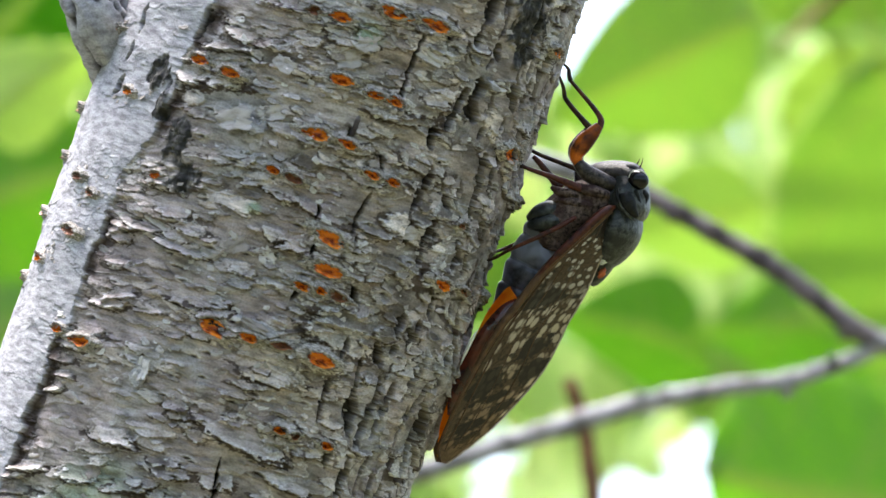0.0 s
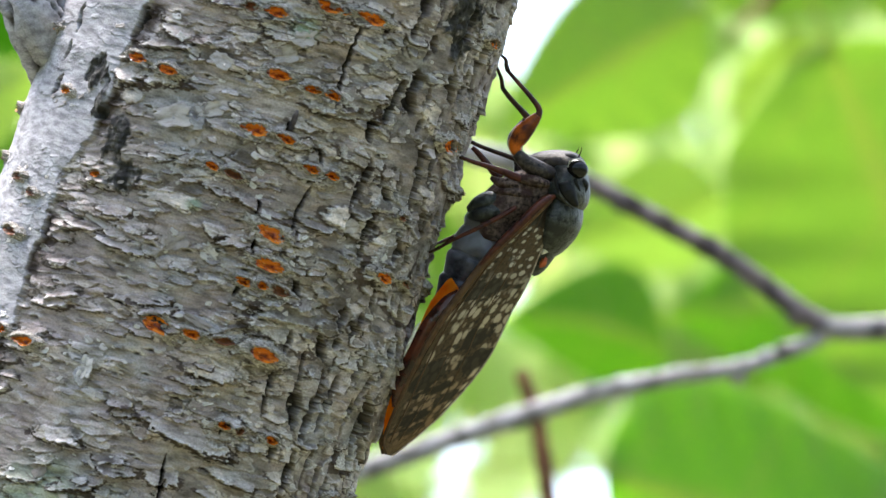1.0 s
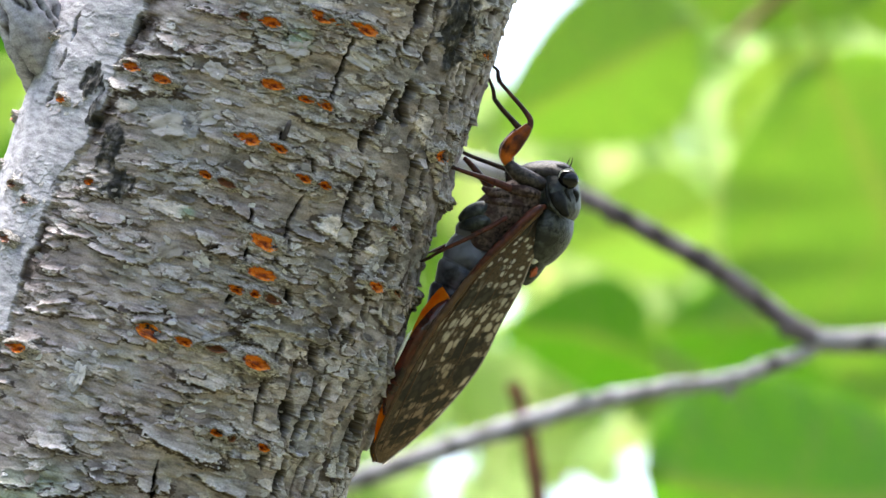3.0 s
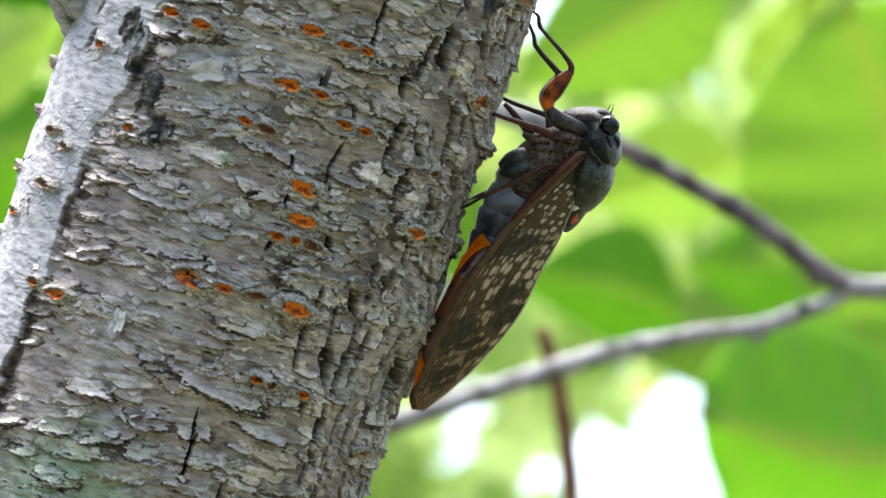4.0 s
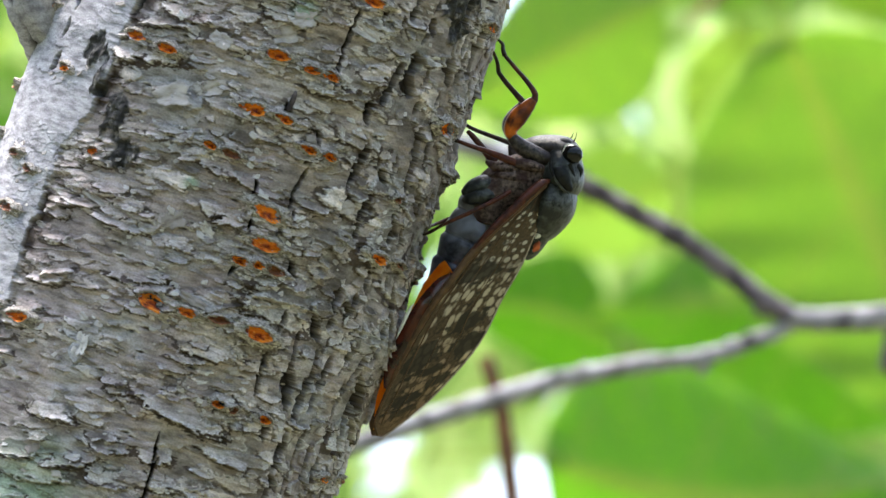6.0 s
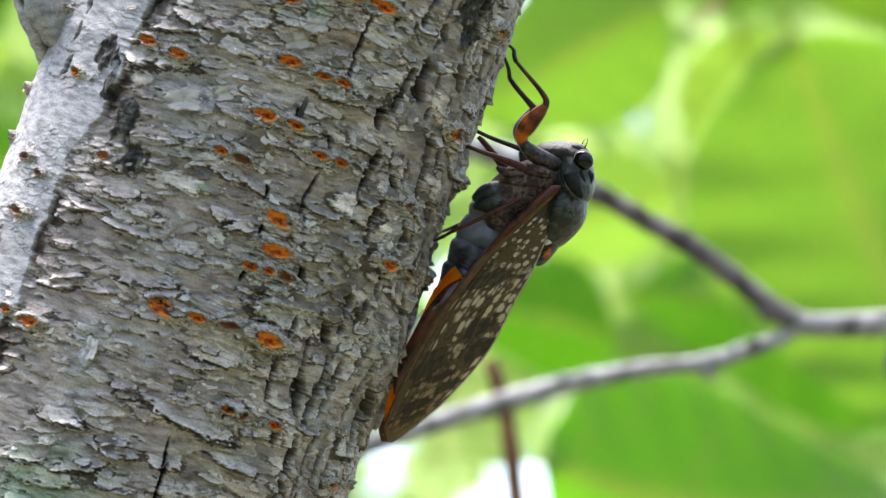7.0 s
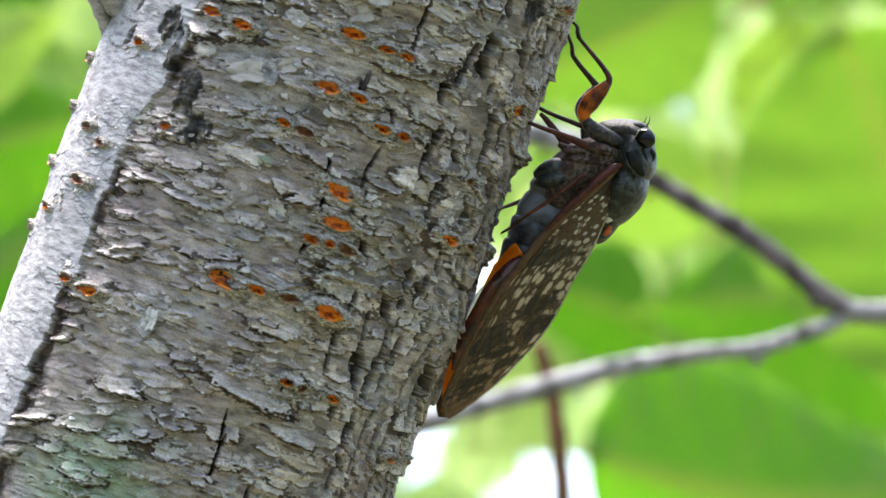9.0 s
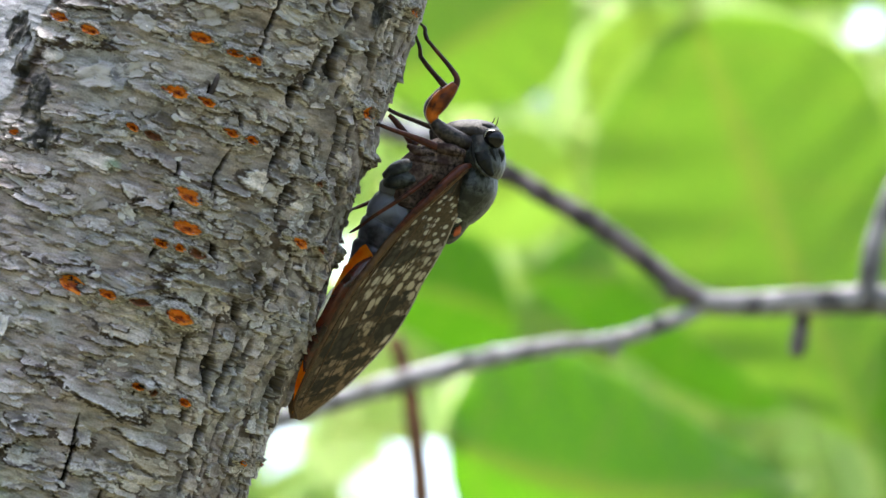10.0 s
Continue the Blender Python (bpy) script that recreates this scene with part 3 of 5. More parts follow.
    outer = step(0.0, 0.008, border - th)
    # groove along the torn rim; its brown also paints the lifted layer's shadow
    torn = (1 - step(0.02, 0.11, th - border)) * (1 - outer) * step(0.40, 0.50, fbm(x / 30, s / 8, 83, 3))
    for (a, b), ra, rs in PEELS:
        near = around(a * RAD, b, 2 * ra + 1, 2 * rs + 1)
        strip = np.hypot((x[near] - a * RAD) / ra, (s[near] - b + 0.1 * (x[near] - a * RAD)) / rs) + 0.9 * (fbm(x[near] / 1.5, s[near] / 1.5, 87, 3) - 0.5)
        outer[near] = np.maximum(outer[near], 1 - step(0.84, 0.92, strip))
    rot = np.zeros_like(x)
    for (a, b), ra, rs in SCARS:
        near = around(a * RAD, b, 2 * ra + 1, 2 * rs + 1)
        d = np.hypot((x[near] - a * RAD) / ra, (s[near] - b) / rs) + 1.6 * (fbm(x[near] / 1.6, s[near] / 2.6, 91, 4, 0.6) - 0.5)
        rot[near] = np.maximum(rot[near], 1 - step(0.75, 1.05, d))
    # small dark slits with raised lips
    pore, pore_lip = np.zeros_like(x), np.zeros_like(x)
    for a, b, half in PORES:
        near = around(a, b, 3 * half, 2 * half)
        d2 = ((x[near] - a) / half) ** 2 + ((s[near] - b - 0.06 * (x[near] - a)) / (0.33 * half)) ** 2
        pore[near] = np.maximum(pore[near], np.exp(-3.0 * d2))
        pore_lip[near] = np.maximum(pore_lip[near], np.clip((np.exp(-0.8 * d2) - np.exp(-2.6 * d2)) / 0.4, 0, 1) * (s[near] > b))
    clear = (1 - outer) * (1 - rot)
    h = swell + (streak + flake) * (1 - 0.8 * outer) * (1 - 0.6 * mound) * (1 - 0.5 * step(0.3, 0.8, th)) + 1.7 * paper * (1 - 0.35 * step(0.35, 0.8, th)) * (1 - 0.85 * outer) * (1 - rot) + fine + 0.95 * outer
    h = h + 0.25 * pore_lip * clear - 0.9 * pore - 2.3 * cleft * (1 - 0.4 * outer) * (1 - mound) - 0.45 * torn + 0.55 * mound - PIT * pit
    h = h + 1.5 * np.exp(-((s - BULGE) / 8.5) ** 2) * step(0.7, 1.3, th) + rot * (2.0 * (fbm(x / 1.8, s / 3.0, 95, 3, 0.55) - 0.5) + 0.1)
    # tone falls on the flank towards the cicada, painting its shaded side
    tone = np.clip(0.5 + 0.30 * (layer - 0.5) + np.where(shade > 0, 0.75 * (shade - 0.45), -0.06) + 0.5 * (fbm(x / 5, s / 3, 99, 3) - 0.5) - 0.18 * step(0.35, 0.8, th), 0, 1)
    algae = np.zeros_like(x)
    for (a, b), ra in ALGAE:
        d = np.hypot(x - a * RAD, (s - b) * 1.2) / ra + 0.5 * (fbm(x / 5, s / 5, 121, 4) - 0.5)
        algae = np.maximum(algae, 1 - step(0.2, 1.0, d))
    # curled rims and lips painted pale, as if they caught the sky
    lips = np.maximum(np.maximum(lip, 0.8 * rim), 0.5 * pore_lip) * clear
    # clefts, slits and pits: dark bark, blackened further for the shade inside
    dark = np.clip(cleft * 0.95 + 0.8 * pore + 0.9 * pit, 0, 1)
    under = np.clip(torn + 0.95 * bare_shade * clear, 0, 1)
    back = np.empty_like(order)
    back[order] = np.arange(len(order))
    return [q[back] for q in (h, outer, lips, dark, rot, tone, algae, under)]


def stem_line(s):
    """The stem's centre at s metres along it: straight at the cicada, upright further down."""
    c = np.zeros((len(s), 3))
    a, up = np.array(AXIS), np.array(UP)
    fine_s = np.linspace(-2.4, 1.2, 1801)
    k = np.clip((-fine_s - 0.09) / 0.5, 0, 1)[:, None]
    d = a * (1 - k) + up * k
    d /= np.linalg.norm(d, axis=1)[:, None]
    acc = np.cumsum(d, axis=0) * (fine_s[1] - fine_s[0])
    acc -= acc[np.argmin(np.abs(fine_s))]
    for i in range(3):
        c[:, i] = np.interp(s, fine_s, acc[:, i])
    return c + np.array(FOOT)


def bark_points(places, lift=0.0):
    """Points on the bark and their outward directions for pairs of angle and height."""
    th, s = np.array([q[0] for q in places]), np.array([q[1] for q in places])
    heights = bark_relief(th, s)[0]
    made = []
    for t, along, h in zip(th, s, heights):
        out = ACROSS * math.sin(t) + Vector((0, -1, 0)) * math.cos(t)
        made.append((FOOT + AXIS * (float(along) / 1000) + out * ((RAD + float(h) + lift) / 1000), out))
    return made


def make_trunk(tree):
    th = np.concatenate([np.linspace(-96, 100, 860), np.linspace(100, 264, 45)[1:-1]]) * math.pi / 180
    s = np.concatenate([np.linspace(-1.80, -0.12, 70), np.linspace(-0.12, -0.062, 30)[1:], np.linspace(-0.062, 0.062, 960)[1:], np.linspace(0.062, 0.12, 30)[1:], np.linspace(0.12, 0.95, 40)[1:]])
    TH, S = np.meshgrid(th, s)
    h, outer, lip, cleft, rot, tone, algae, under = bark_relief(TH.ravel(), (S * 1000).ravel())
    # the seam behind the stem is smoothed out
    back = step(1.8, 2.0, TH.ravel()) + 1 - step(-1.68, -1.6, TH.ravel())
    h = h * (1 - back)
    taper = np.interp(S.ravel(), [-1.8, -0.5, -0.1, 0.1, 0.95], [1.75, 1.22, 1.0, 1.0, 0.55])
    R = (RAD * taper + h) / 1000
    c = np.repeat(stem_line(s), len(th), axis=0)
    sn, cs = np.sin(TH.ravel())[:, None], np.cos(TH.ravel())[:, None]
    V = c + (np.array(ACROSS) * sn + np.array((0, -1.0, 0)) * cs) * R[:, None]
    n, m = len(th), len(s)
    i, j = np.meshgrid(np.arange(n), np.arange(m - 1))
    i, j = i.ravel(), j.ravel()
    q = np.stack([j * n + i, j * n + (i + 1) % n, (j + 1) * n + (i + 1) % n, (j + 1) * n + i], 1)
    me = fast_mesh("trunk", V, q)
    set_attr(me, "grain", np.stack([TH.ravel() * RAD, S.ravel() * 1000, 0 * h], 1))
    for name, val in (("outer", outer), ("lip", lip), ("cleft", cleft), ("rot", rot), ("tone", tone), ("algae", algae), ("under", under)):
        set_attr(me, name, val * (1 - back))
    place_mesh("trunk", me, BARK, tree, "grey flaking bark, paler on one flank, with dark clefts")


def make_limb(tree):
    """The fork that leaves the stem on its far flank."""
    rows = [(186, 240, 14, 3.6), (146, 142, 2, 5.2), (112, 62, -6, 5.7), (83, 0, -8, 5.3), (62, -60, -5, 5.0), (30, -260, 8, 4.7), (-30, -900, 60, 4.2), (-60, -2200, 160, 3.2), (-40, -4200, 330, 1.6)]
    c = spline(rows, 14)
    pts = [pt(q[0], q[1], q[2]) for q in c]
    n = 72
    V, G, O, C = [], [], [], []
    arc = 0.0
    for k, (p, q) in enumerate(zip(pts, c)):
        t = (pts[min(k + 1, len(pts) - 1)] - pts[max(k - 1, 0)]).normalized()
        side = t.cross(Vector((0, 1, 0))).normalized()
        deep = side.cross(t).normalized()
        arc += (p - pts[max(k - 1, 0)]).length * 1000
        for i in range(n):
            a = 2 * math.pi * i / n
            V.append(p + (side * math.cos(a) + deep * math.sin(a)) * q[3] / 1000)
            G.append((a * q[3], arc, 7.0))
    V, G = np.array([list(v) for v in V]), np.array(G)
    f = fbm(G[:, 0] / 2.0 + 40, G[:, 1] / 5.0, 131, 4)
    r = step(0.86, 0.97, 1 - np.abs(fbm(G[:, 0] / 3.0 + 9, G[:, 1] / 14.0, 137, 3) * 2 - 1))
    ctr = np.repeat(np.array([list(p) for p in pts]), n, axis=0)
    V = V + (V - ctr) / np.linalg.norm(V - ctr, axis=1)[:, None] * ((f - 0.5) * 1.8 - 0.9 * r)[:, None] / 1000
    m = len(pts)
    i, j = np.meshgrid(np.arange(n), np.arange(m - 1)); i, j = i.ravel(), j.ravel()
    me = fast_mesh("limb", V, np.stack([j * n + i, (j + 1) * n + i, (j + 1) * n + (i + 1) % n, j * n + (i + 1) % n], 1))
    set_attr(me, "grain", G)
    set_attr(me, "outer", 0.55 + 0.45 * step(0.40, 0.52, fbm(G[:, 0] / 4.0 + 3, G[:, 1] / 9.0, 139, 3))); set_attr(me, "cleft", r)
    set_attr(me, "tone", f)
    place_mesh("limb", me, BARK, tree, "pale forked limb")


def lenticel_meshes(seed):
    """A torn corky lip round a hollow core, of unit half length, to be scaled; height is in millimetres."""
    out = []
    for which in (0, 1):
        n, prof = 40, ([(1.7, -0.72), (1.36, -0.30), (1.14, 0.06), (1.0, 0.26), (0.9, 0.1), (0.84, -0.45)] if which == 0 else [(1.04, -0.12), (0.9, 0.06), (0.72, -0.32), (0.5, -0.66), (0.28, -0.74), (0.08, -0.62)])
        bm = bmesh.new()
        rings = []
        for r, h in prof:
            ring = []
            for k in range(n):
                a = 2 * math.pi * k / n
                q = Vector((math.cos(a) * r, math.sin(a) * r * (1 - 0.3 * abs(math.cos(a)) ** 2), 0))
                shape = Vector((math.cos(a), math.sin(a), 0))
                w = 1 + 0.30 * noise.noise(shape * 1.3 + Vector((seed * 7.3, 0.0, 1.0))) + (0.34 if which == 0 else 0.10) * noise.noise(q * 5.5 + Vector((seed * 2.3, which, 1.0)))
                rag = (0.5 if which == 0 else 0.34) * noise.noise(q * 4.3 + Vector((seed * 3.1, 4.0, 2.0))) + (0.4 if which == 0 else 0.25) * noise.noise(q * 9 + Vector((seed, 1.0, 5.0)))
                tip = -0.42 * q.y if which else 0.30 * max(0.0, q.y) * (h > -0.2)
                ring.append(bm.verts.new((q.x * w, q.y * w - (0.16 if not which and q.y > 0 and r < 1.1 else 0.0), h + tip + rag * (h > -0.55))))
            rings.append(ring)
        for a, b in zip(rings, rings[1:]):
            for k in range(n):
                bm.faces.new((a[k], a[(k + 1) % n], b[(k + 1) % n], b[k]))
        if which:
            bm.faces.new(rings[-1])
        me = bpy.data.meshes.new("lenticel" if which == 0 else "core")
        bm.normal_update(); bm.to_mesh(me); bm.free()
        me.shade_smooth()
        out.append(me)
    return out


def make_lenticels(tree):
    rnd = random.Random(5)
    kinds = []
    for k in range(9):
        lipm, core = lenticel_meshes(k + 1)
        lipm.materials.append(CORK)
        dull = core.copy()
        core.materials.append(PITH); dull.materials.append(PITH_DULL)
        kinds.append((lipm, core, dull))
    spots = SPOTS_TOP + SPOTS_LOW + SPOTS_EDGE
    for (u, v, size, dull), (p, out) in zip(spots, bark_points([on_bark(q[0], q[1]) for q in spots], PIT - 0.02)):
        th = on_bark(u, v)[0]
        lipm, core, dullm = kinds[rnd.randrange(9)]
        side = AXIS.cross(out).normalized()
        m = Matrix((side, AXIS, out)).transposed().to_4x4()
        half = size * U * 1000 * 0.67 / max(0.35, math.cos(th)) ** 0.5
        tall = max(0.7, half * rnd.uniform(0.36, 0.48))
        m = Matrix.Translation(p) @ m @ Matrix.Rotation(rnd.uniform(-0.18, 0.12), 4, "Z") @ Matrix.Diagonal((half / 1000, tall / 1000, 0.0011, 1))
        ob = new("lenticel", lipm)
        ob.parent, ob.matrix_local = tree, m
        c = new("core", dullm if dull else core)
        c.parent = ob
        c["label"] = "dull rust-brown core" if dull else "orange corky core"


def make_splinters(tree):
    """Two dark upright splinters that stand off the bark above lenticels."""
    spots = [(538, 216), (590, 270)]
    for k, ((p, out), long) in enumerate(zip(bark_points([on_bark(*q) for q in spots], 0.1), (2.6, 3.4))):
        rows = [p - AXIS * 0.0006, p + AXIS * (0.35 * long / 1000) + out * 0.0005, p + AXIS * (0.75 * long / 1000) + out * 0.0007, p + AXIS * (long / 1000) + out * 0.0006]
        part("splinter", loft(rows, [0.0005, 0.00048, 0.0004, 0.0002], 9, 0.6, wob=0.3, seed=k + 3), DARK_TWIG, tree, "dark splinter of bark", smooth=False)


def shard_mesh(seed):
    """A torn, crumpled sheet of bark of unit size, curled up along its lower and outer rim."""
    bm, n, rings = bmesh.new(), 36, []
    for face in (0, 1):
        for r in (1.0, 0.8, 0.5, 0.2):
            ring = []
            for i in range(n):
                a = 2 * math.pi * i / n
                c, w = math.cos(a), math.sin(a)
                reach = 0.5 / max(abs(c), abs(w)) ** 0.6 * (0.86 + 0.42 * noise.noise(Vector((c * 1.4, w * 1.4, seed * 4.7))) + 0.26 * noise.noise(Vector((c * 4.5, w * 4.5, seed * 2.1 + 9))))
                x, y = c * reach * r, w * reach * r
                z = 0.8 * max(0.0, -y) ** 1.4 + 0.5 * max(0.0, x - 0.1) ** 1.3 + 0.30 * noise.noise(Vector((x * 3.2, y * 3.2, seed * 3.3)))
                ring.append(bm.verts.new((x, y, z + (0.05 if face == 0 else -0.03))))
            rings.append(ring)
        for p, q in zip(rings[-4:], rings[-3:]):
            for i in range(n):
                quad = (p[i], p[(i + 1) % n], q[(i + 1) % n], q[i])
                bm.faces.new(quad if face == 0 else quad[::-1])
        bm.faces.new(rings[-1] if face == 0 else rings[-1][::-1])
    for i in range(n):
        bm.faces.new((rings[0][(i + 1) % n], rings[0][i], rings[4][i], rings[4][(i + 1) % n]))
    me = bpy.data.meshes.new("bark_flake")
    bm.normal_update(); bm.to_mesh(me); bm.free()
    me.materials.append(FLAKE)
    me.shade_smooth()
    return me


def make_flakes(tree):
    """Small curled plates that lift off the bark."""
    rnd = random.Random(12)
    kinds = []
    for k in range(8):
        bm = bmesh.new()
        n = 14
        out = []
        for i in range(n):
            a = 2 * math.pi * i / n
            box = 1 / max(abs(math.cos(a)), abs(math.sin(a)))
            out.append(0.5 * box * (0.8 + 0.5 * noise.noise(Vector((math.cos(a) * 0.9, math.sin(a) * 0.9, k * 4.7))) + 0.12 * (rnd.random() - 0.5)))
        tops, lows = [], []
        for r in (1.0, 0.55):
            ring, under = [], []
            for i in range(n):
                a = 2 * math.pi * i / n
                x, y = math.cos(a) * out[i] * r, math.sin(a) * out[i] * r
                z = 0.55 * max(0.0, -y) ** 1.3 + 0.25 * x * x + 0.12 * noise.noise(Vector((x * 4, y * 4, k * 3.0)))
                ring.append(bm.verts.new((x, y, z + 0.06)))
                under.append(bm.verts.new((x * 0.96, y * 0.96, z - 0.05)))
            tops.append(ring); lows.append(under)
        for i in range(n):
            j = (i + 1) % n
            bm.faces.new((tops[0][i], tops[0][j], tops[1][j], tops[1][i]))
            bm.faces.new((lows[0][j], lows[0][i], lows[1][i], lows[1][j]))
            bm.faces.new((tops[0][j], tops[0][i], lows[0][i], lows[0][j]))
        bm.faces.new(tops[1]); bm.faces.new(lows[1][::-1])
        me = bpy.data.meshes.new("bark_flake")
        bm.normal_update(); bm.to_mesh(me); bm.free()
        me.materials.append(FLAKE)
        me.shade_smooth()
        kinds.append(me)
    spots = []
    for k in range(1250):
        if k % 2:                            # half of them cling round the lenticels
            (th, s), half = rnd.choice(MOUNDS)
            dx = rnd.gauss(0, 1.6 * half + 1.2)
            th, s = th + dx / RAD, s + rnd.gauss(0, 0.6 * half + 0.5) + 0.05 * dx
        else:
            th, s = rnd.triangular(-0.62, 1.40, -0.1), rnd.uniform(-58, 58)
        spots.append((th, s))
    # the largest curled shards: drawn place, breadth, height and turn
    large = [(338, 200, 62, 34, 0.3), (392, 188, 50, 26, 0.5), (365, 232, 34, 26, -0.9), (420, 102, 38, 24, -0.2), (528, 92, 40, 26, 0.4), (668, 84, 46, 20, -0.3), (335, 420, 40, 30, 0.6), (390, 438, 34, 24, -0.7),
             (792, 134, 34, 16, 0.1), (372, 560, 44, 14, -0.2), (176, 640, 22, 40, 0.1), (92, 820, 24, 26, 0.3), (205, 385, 60, 14, -0.3), (560, 62, 40, 26, 0.2), (100, 430, 50, 16, -0.2), (640, 395, 30, 20, 0.3)]
    for k, ((u, v, wide, tall, turn), (p, out)) in enumerate(zip(large, bark_points([on_bark(q[0], q[1]) for q in large], 0.05))):
        side = AXIS.cross(out).normalized()
        m = Matrix.Translation(p) @ Matrix((side, AXIS, out)).transposed().to_4x4() @ Matrix.Rotation(turn, 4, "Z")
        ob = new("bark_flake", shard_mesh(k))
        ob.parent, ob.matrix_local = tree, m @ Matrix.Diagonal((wide * U * 1.2, tall * U * 1.2, 0.0016, 1))
    rest = []
    for k, ((th, s), (p, out)) in enumerate(zip(spots, bark_points(spots))):
        side = AXIS.cross(out).normalized()
        m = Matrix((side, AXIS, out)).transposed().to_4x4()
        w = rnd.choice((0.5, 0.7, 0.9, 1.2, 1.6)) * rnd.uniform(0.8, 1.2) * (1.0 if k >= 270 else 1.3)
        hgt = max(0.35, w * rnd.uniform(0.35, 0.75))
        m = Matrix.Translation(p) @ m @ Matrix.Rotation(rnd.gauss(0.06, 0.4), 4, "Z") @ Matrix.Diagonal((w / 1000, hgt / 1000, rnd.uniform(0.5, 1.5) * min(1.0, w) / 1000, 1))
        kind = rnd.choice(kinds)
        if k < 270:
            ob = new("bark_flake", kind)
            ob.parent, ob.matrix_local = tree, m
        else:
            rest.append((kind, m))
    verts, faces = [], []
    for kind, m in rest:
        base = len(verts)
        verts += [m @ v.co for v in kind.vertices]
        faces += [[base + i for i in f.vertices] for f in kind.polygons]
    me = bpy.data.meshes.new("loose_bark")
    me.from_pydata(verts, [], faces)
    tagged(place_mesh("loose_bark", me, FLAKE, tree), kind="stuff")


# ---- the cicada ----
# dark patches and cream dashes of the wing: place along and across it, their half sizes and strength
PATCHES = ((0.38, 0.42, 0.035, 0.28, 0.5), (0.56, 0.66, 0.028, 0.13, 0.85), (0.66, 0.85, 0.04, 0.14, 0.9), (0.65, 0.27, 0.045, 0.15, 0.9),
           (0.82, 0.42, 0.025, 0.16, 0.7), (0.78, 0.75, 0.018, 0.15, 0.65), (0.88, 0.5, 0.02, 0.2, 0.55), (0.04, 0.5, 0.07, 0.9, 0.8), (0.72, 0.55, 0.015, 0.12, 0.6))
DASHES = ((0.715, 0.92, 0.018, 0.035), (0.765, 0.93, 0.012, 0.03), (0.455, 0.10, 0.02, 0.018), (0.82, 0.92, 0.01, 0.03))


def wing_surface(name, lead, trail, thick, mat, parent, label, bulge=1.0, plain=None):
    """A thin wing between its leading and trailing margins; rows are (u, v, d)."""
    a, b = spline(lead, 10), spline(trail, 10)
    n, m = 170, 60
    def at(c, t):
        x = t * (len(c) - 1)
        i = min(int(x), len(c) - 2)
        return c[i] * (1 - (x - i)) + c[i + 1] * (x - i)
    V, W, PL, TIP, PA, CR = [], [], [], [], [], []
    for i in range(n):
        t = i / (n - 1)
        p, q = at(a, t), at(b, t)
        for j in range(m):
            w = j / (m - 1)
            c = p * (1 - w) + q * w
            d = c[2] - bulge * math.sin(math.pi * w) * math.sin(math.pi * min(1, t * 1.02)) ** 0.5
            V.append(pt(c[0], c[1], d))
            W.append((t * 52.0, w * 12.5 * (0.35 + math.sin(math.pi * min(1, 0.08 + t * 0.9)) * 0.65), 0))
            PL.append(1.0 if w < 0.10 + 0.1 * (1 - t) else max(0.0, min(1.0, (0.14 - t) / 0.06)))
            PA.append(min(1.0, sum(g * math.exp(-((t - a0) / ra) ** 2 - ((w - b0) / rb) ** 2) for a0, b0, ra, rb, g in PATCHES)))
            CR.append(min(1.0, sum(math.exp(-((t - a0) / ra) ** 4 - ((w - b0) / rb) ** 4) for a0, b0, ra, rb in DASHES)))
            TIP.append(max(0.0, min(1.0, (t - 0.86) / 0.1)) * 0.75)
    V = np.array([list(v) for v in V])
    lowV = V + np.array((0, thick / 1000, 0))
    i, j = np.meshgrid(np.arange(m - 1), np.arange(n - 1)); i, j = i.ravel(), j.ravel()
    q = np.stack([j * m + i, (j + 1) * m + i, (j + 1) * m + i + 1, j * m + i + 1], 1)
    off = len(V)
    rim = [r * m for r in range(n)] + [(n - 1) * m + c for c in range(1, m)] + [r * m + m - 1 for r in range(n - 2, -1, -1)] + [c for c in range(m - 2, 0, -1)]
    side = np.array([(x, y, y + off, x + off) for x, y in zip(rim, rim[1:] + rim[:1])])
    me = fast_mesh(name, np.concatenate([V, lowV]), np.concatenate([q, q[:, ::-1] + off, side]))
    set_attr(me, "wing", np.array(W * 2)); set_attr(me, "plain", np.array(PL * 2)); set_attr(me, "patch", np.array(PA * 2)); set_attr(me, "dash", np.array(CR * 2)); set_attr(me, "tip", np.array(TIP * 2))
    ob = place_mesh(name, me, mat, parent, label)
    return ob, at, a, b


def make_leg(cicada, rows_list, label=""):
    """rows_list: (name, rows, material); the first is the leg itself."""
    name, rows, mat = rows_list[0]
    leg = part("leg", tube(rows, 10), mat, cicada, label)
    for name, rows, mat in rows_list[1:]:
        part(name, tube(rows, 10), mat, leg)
    return leg


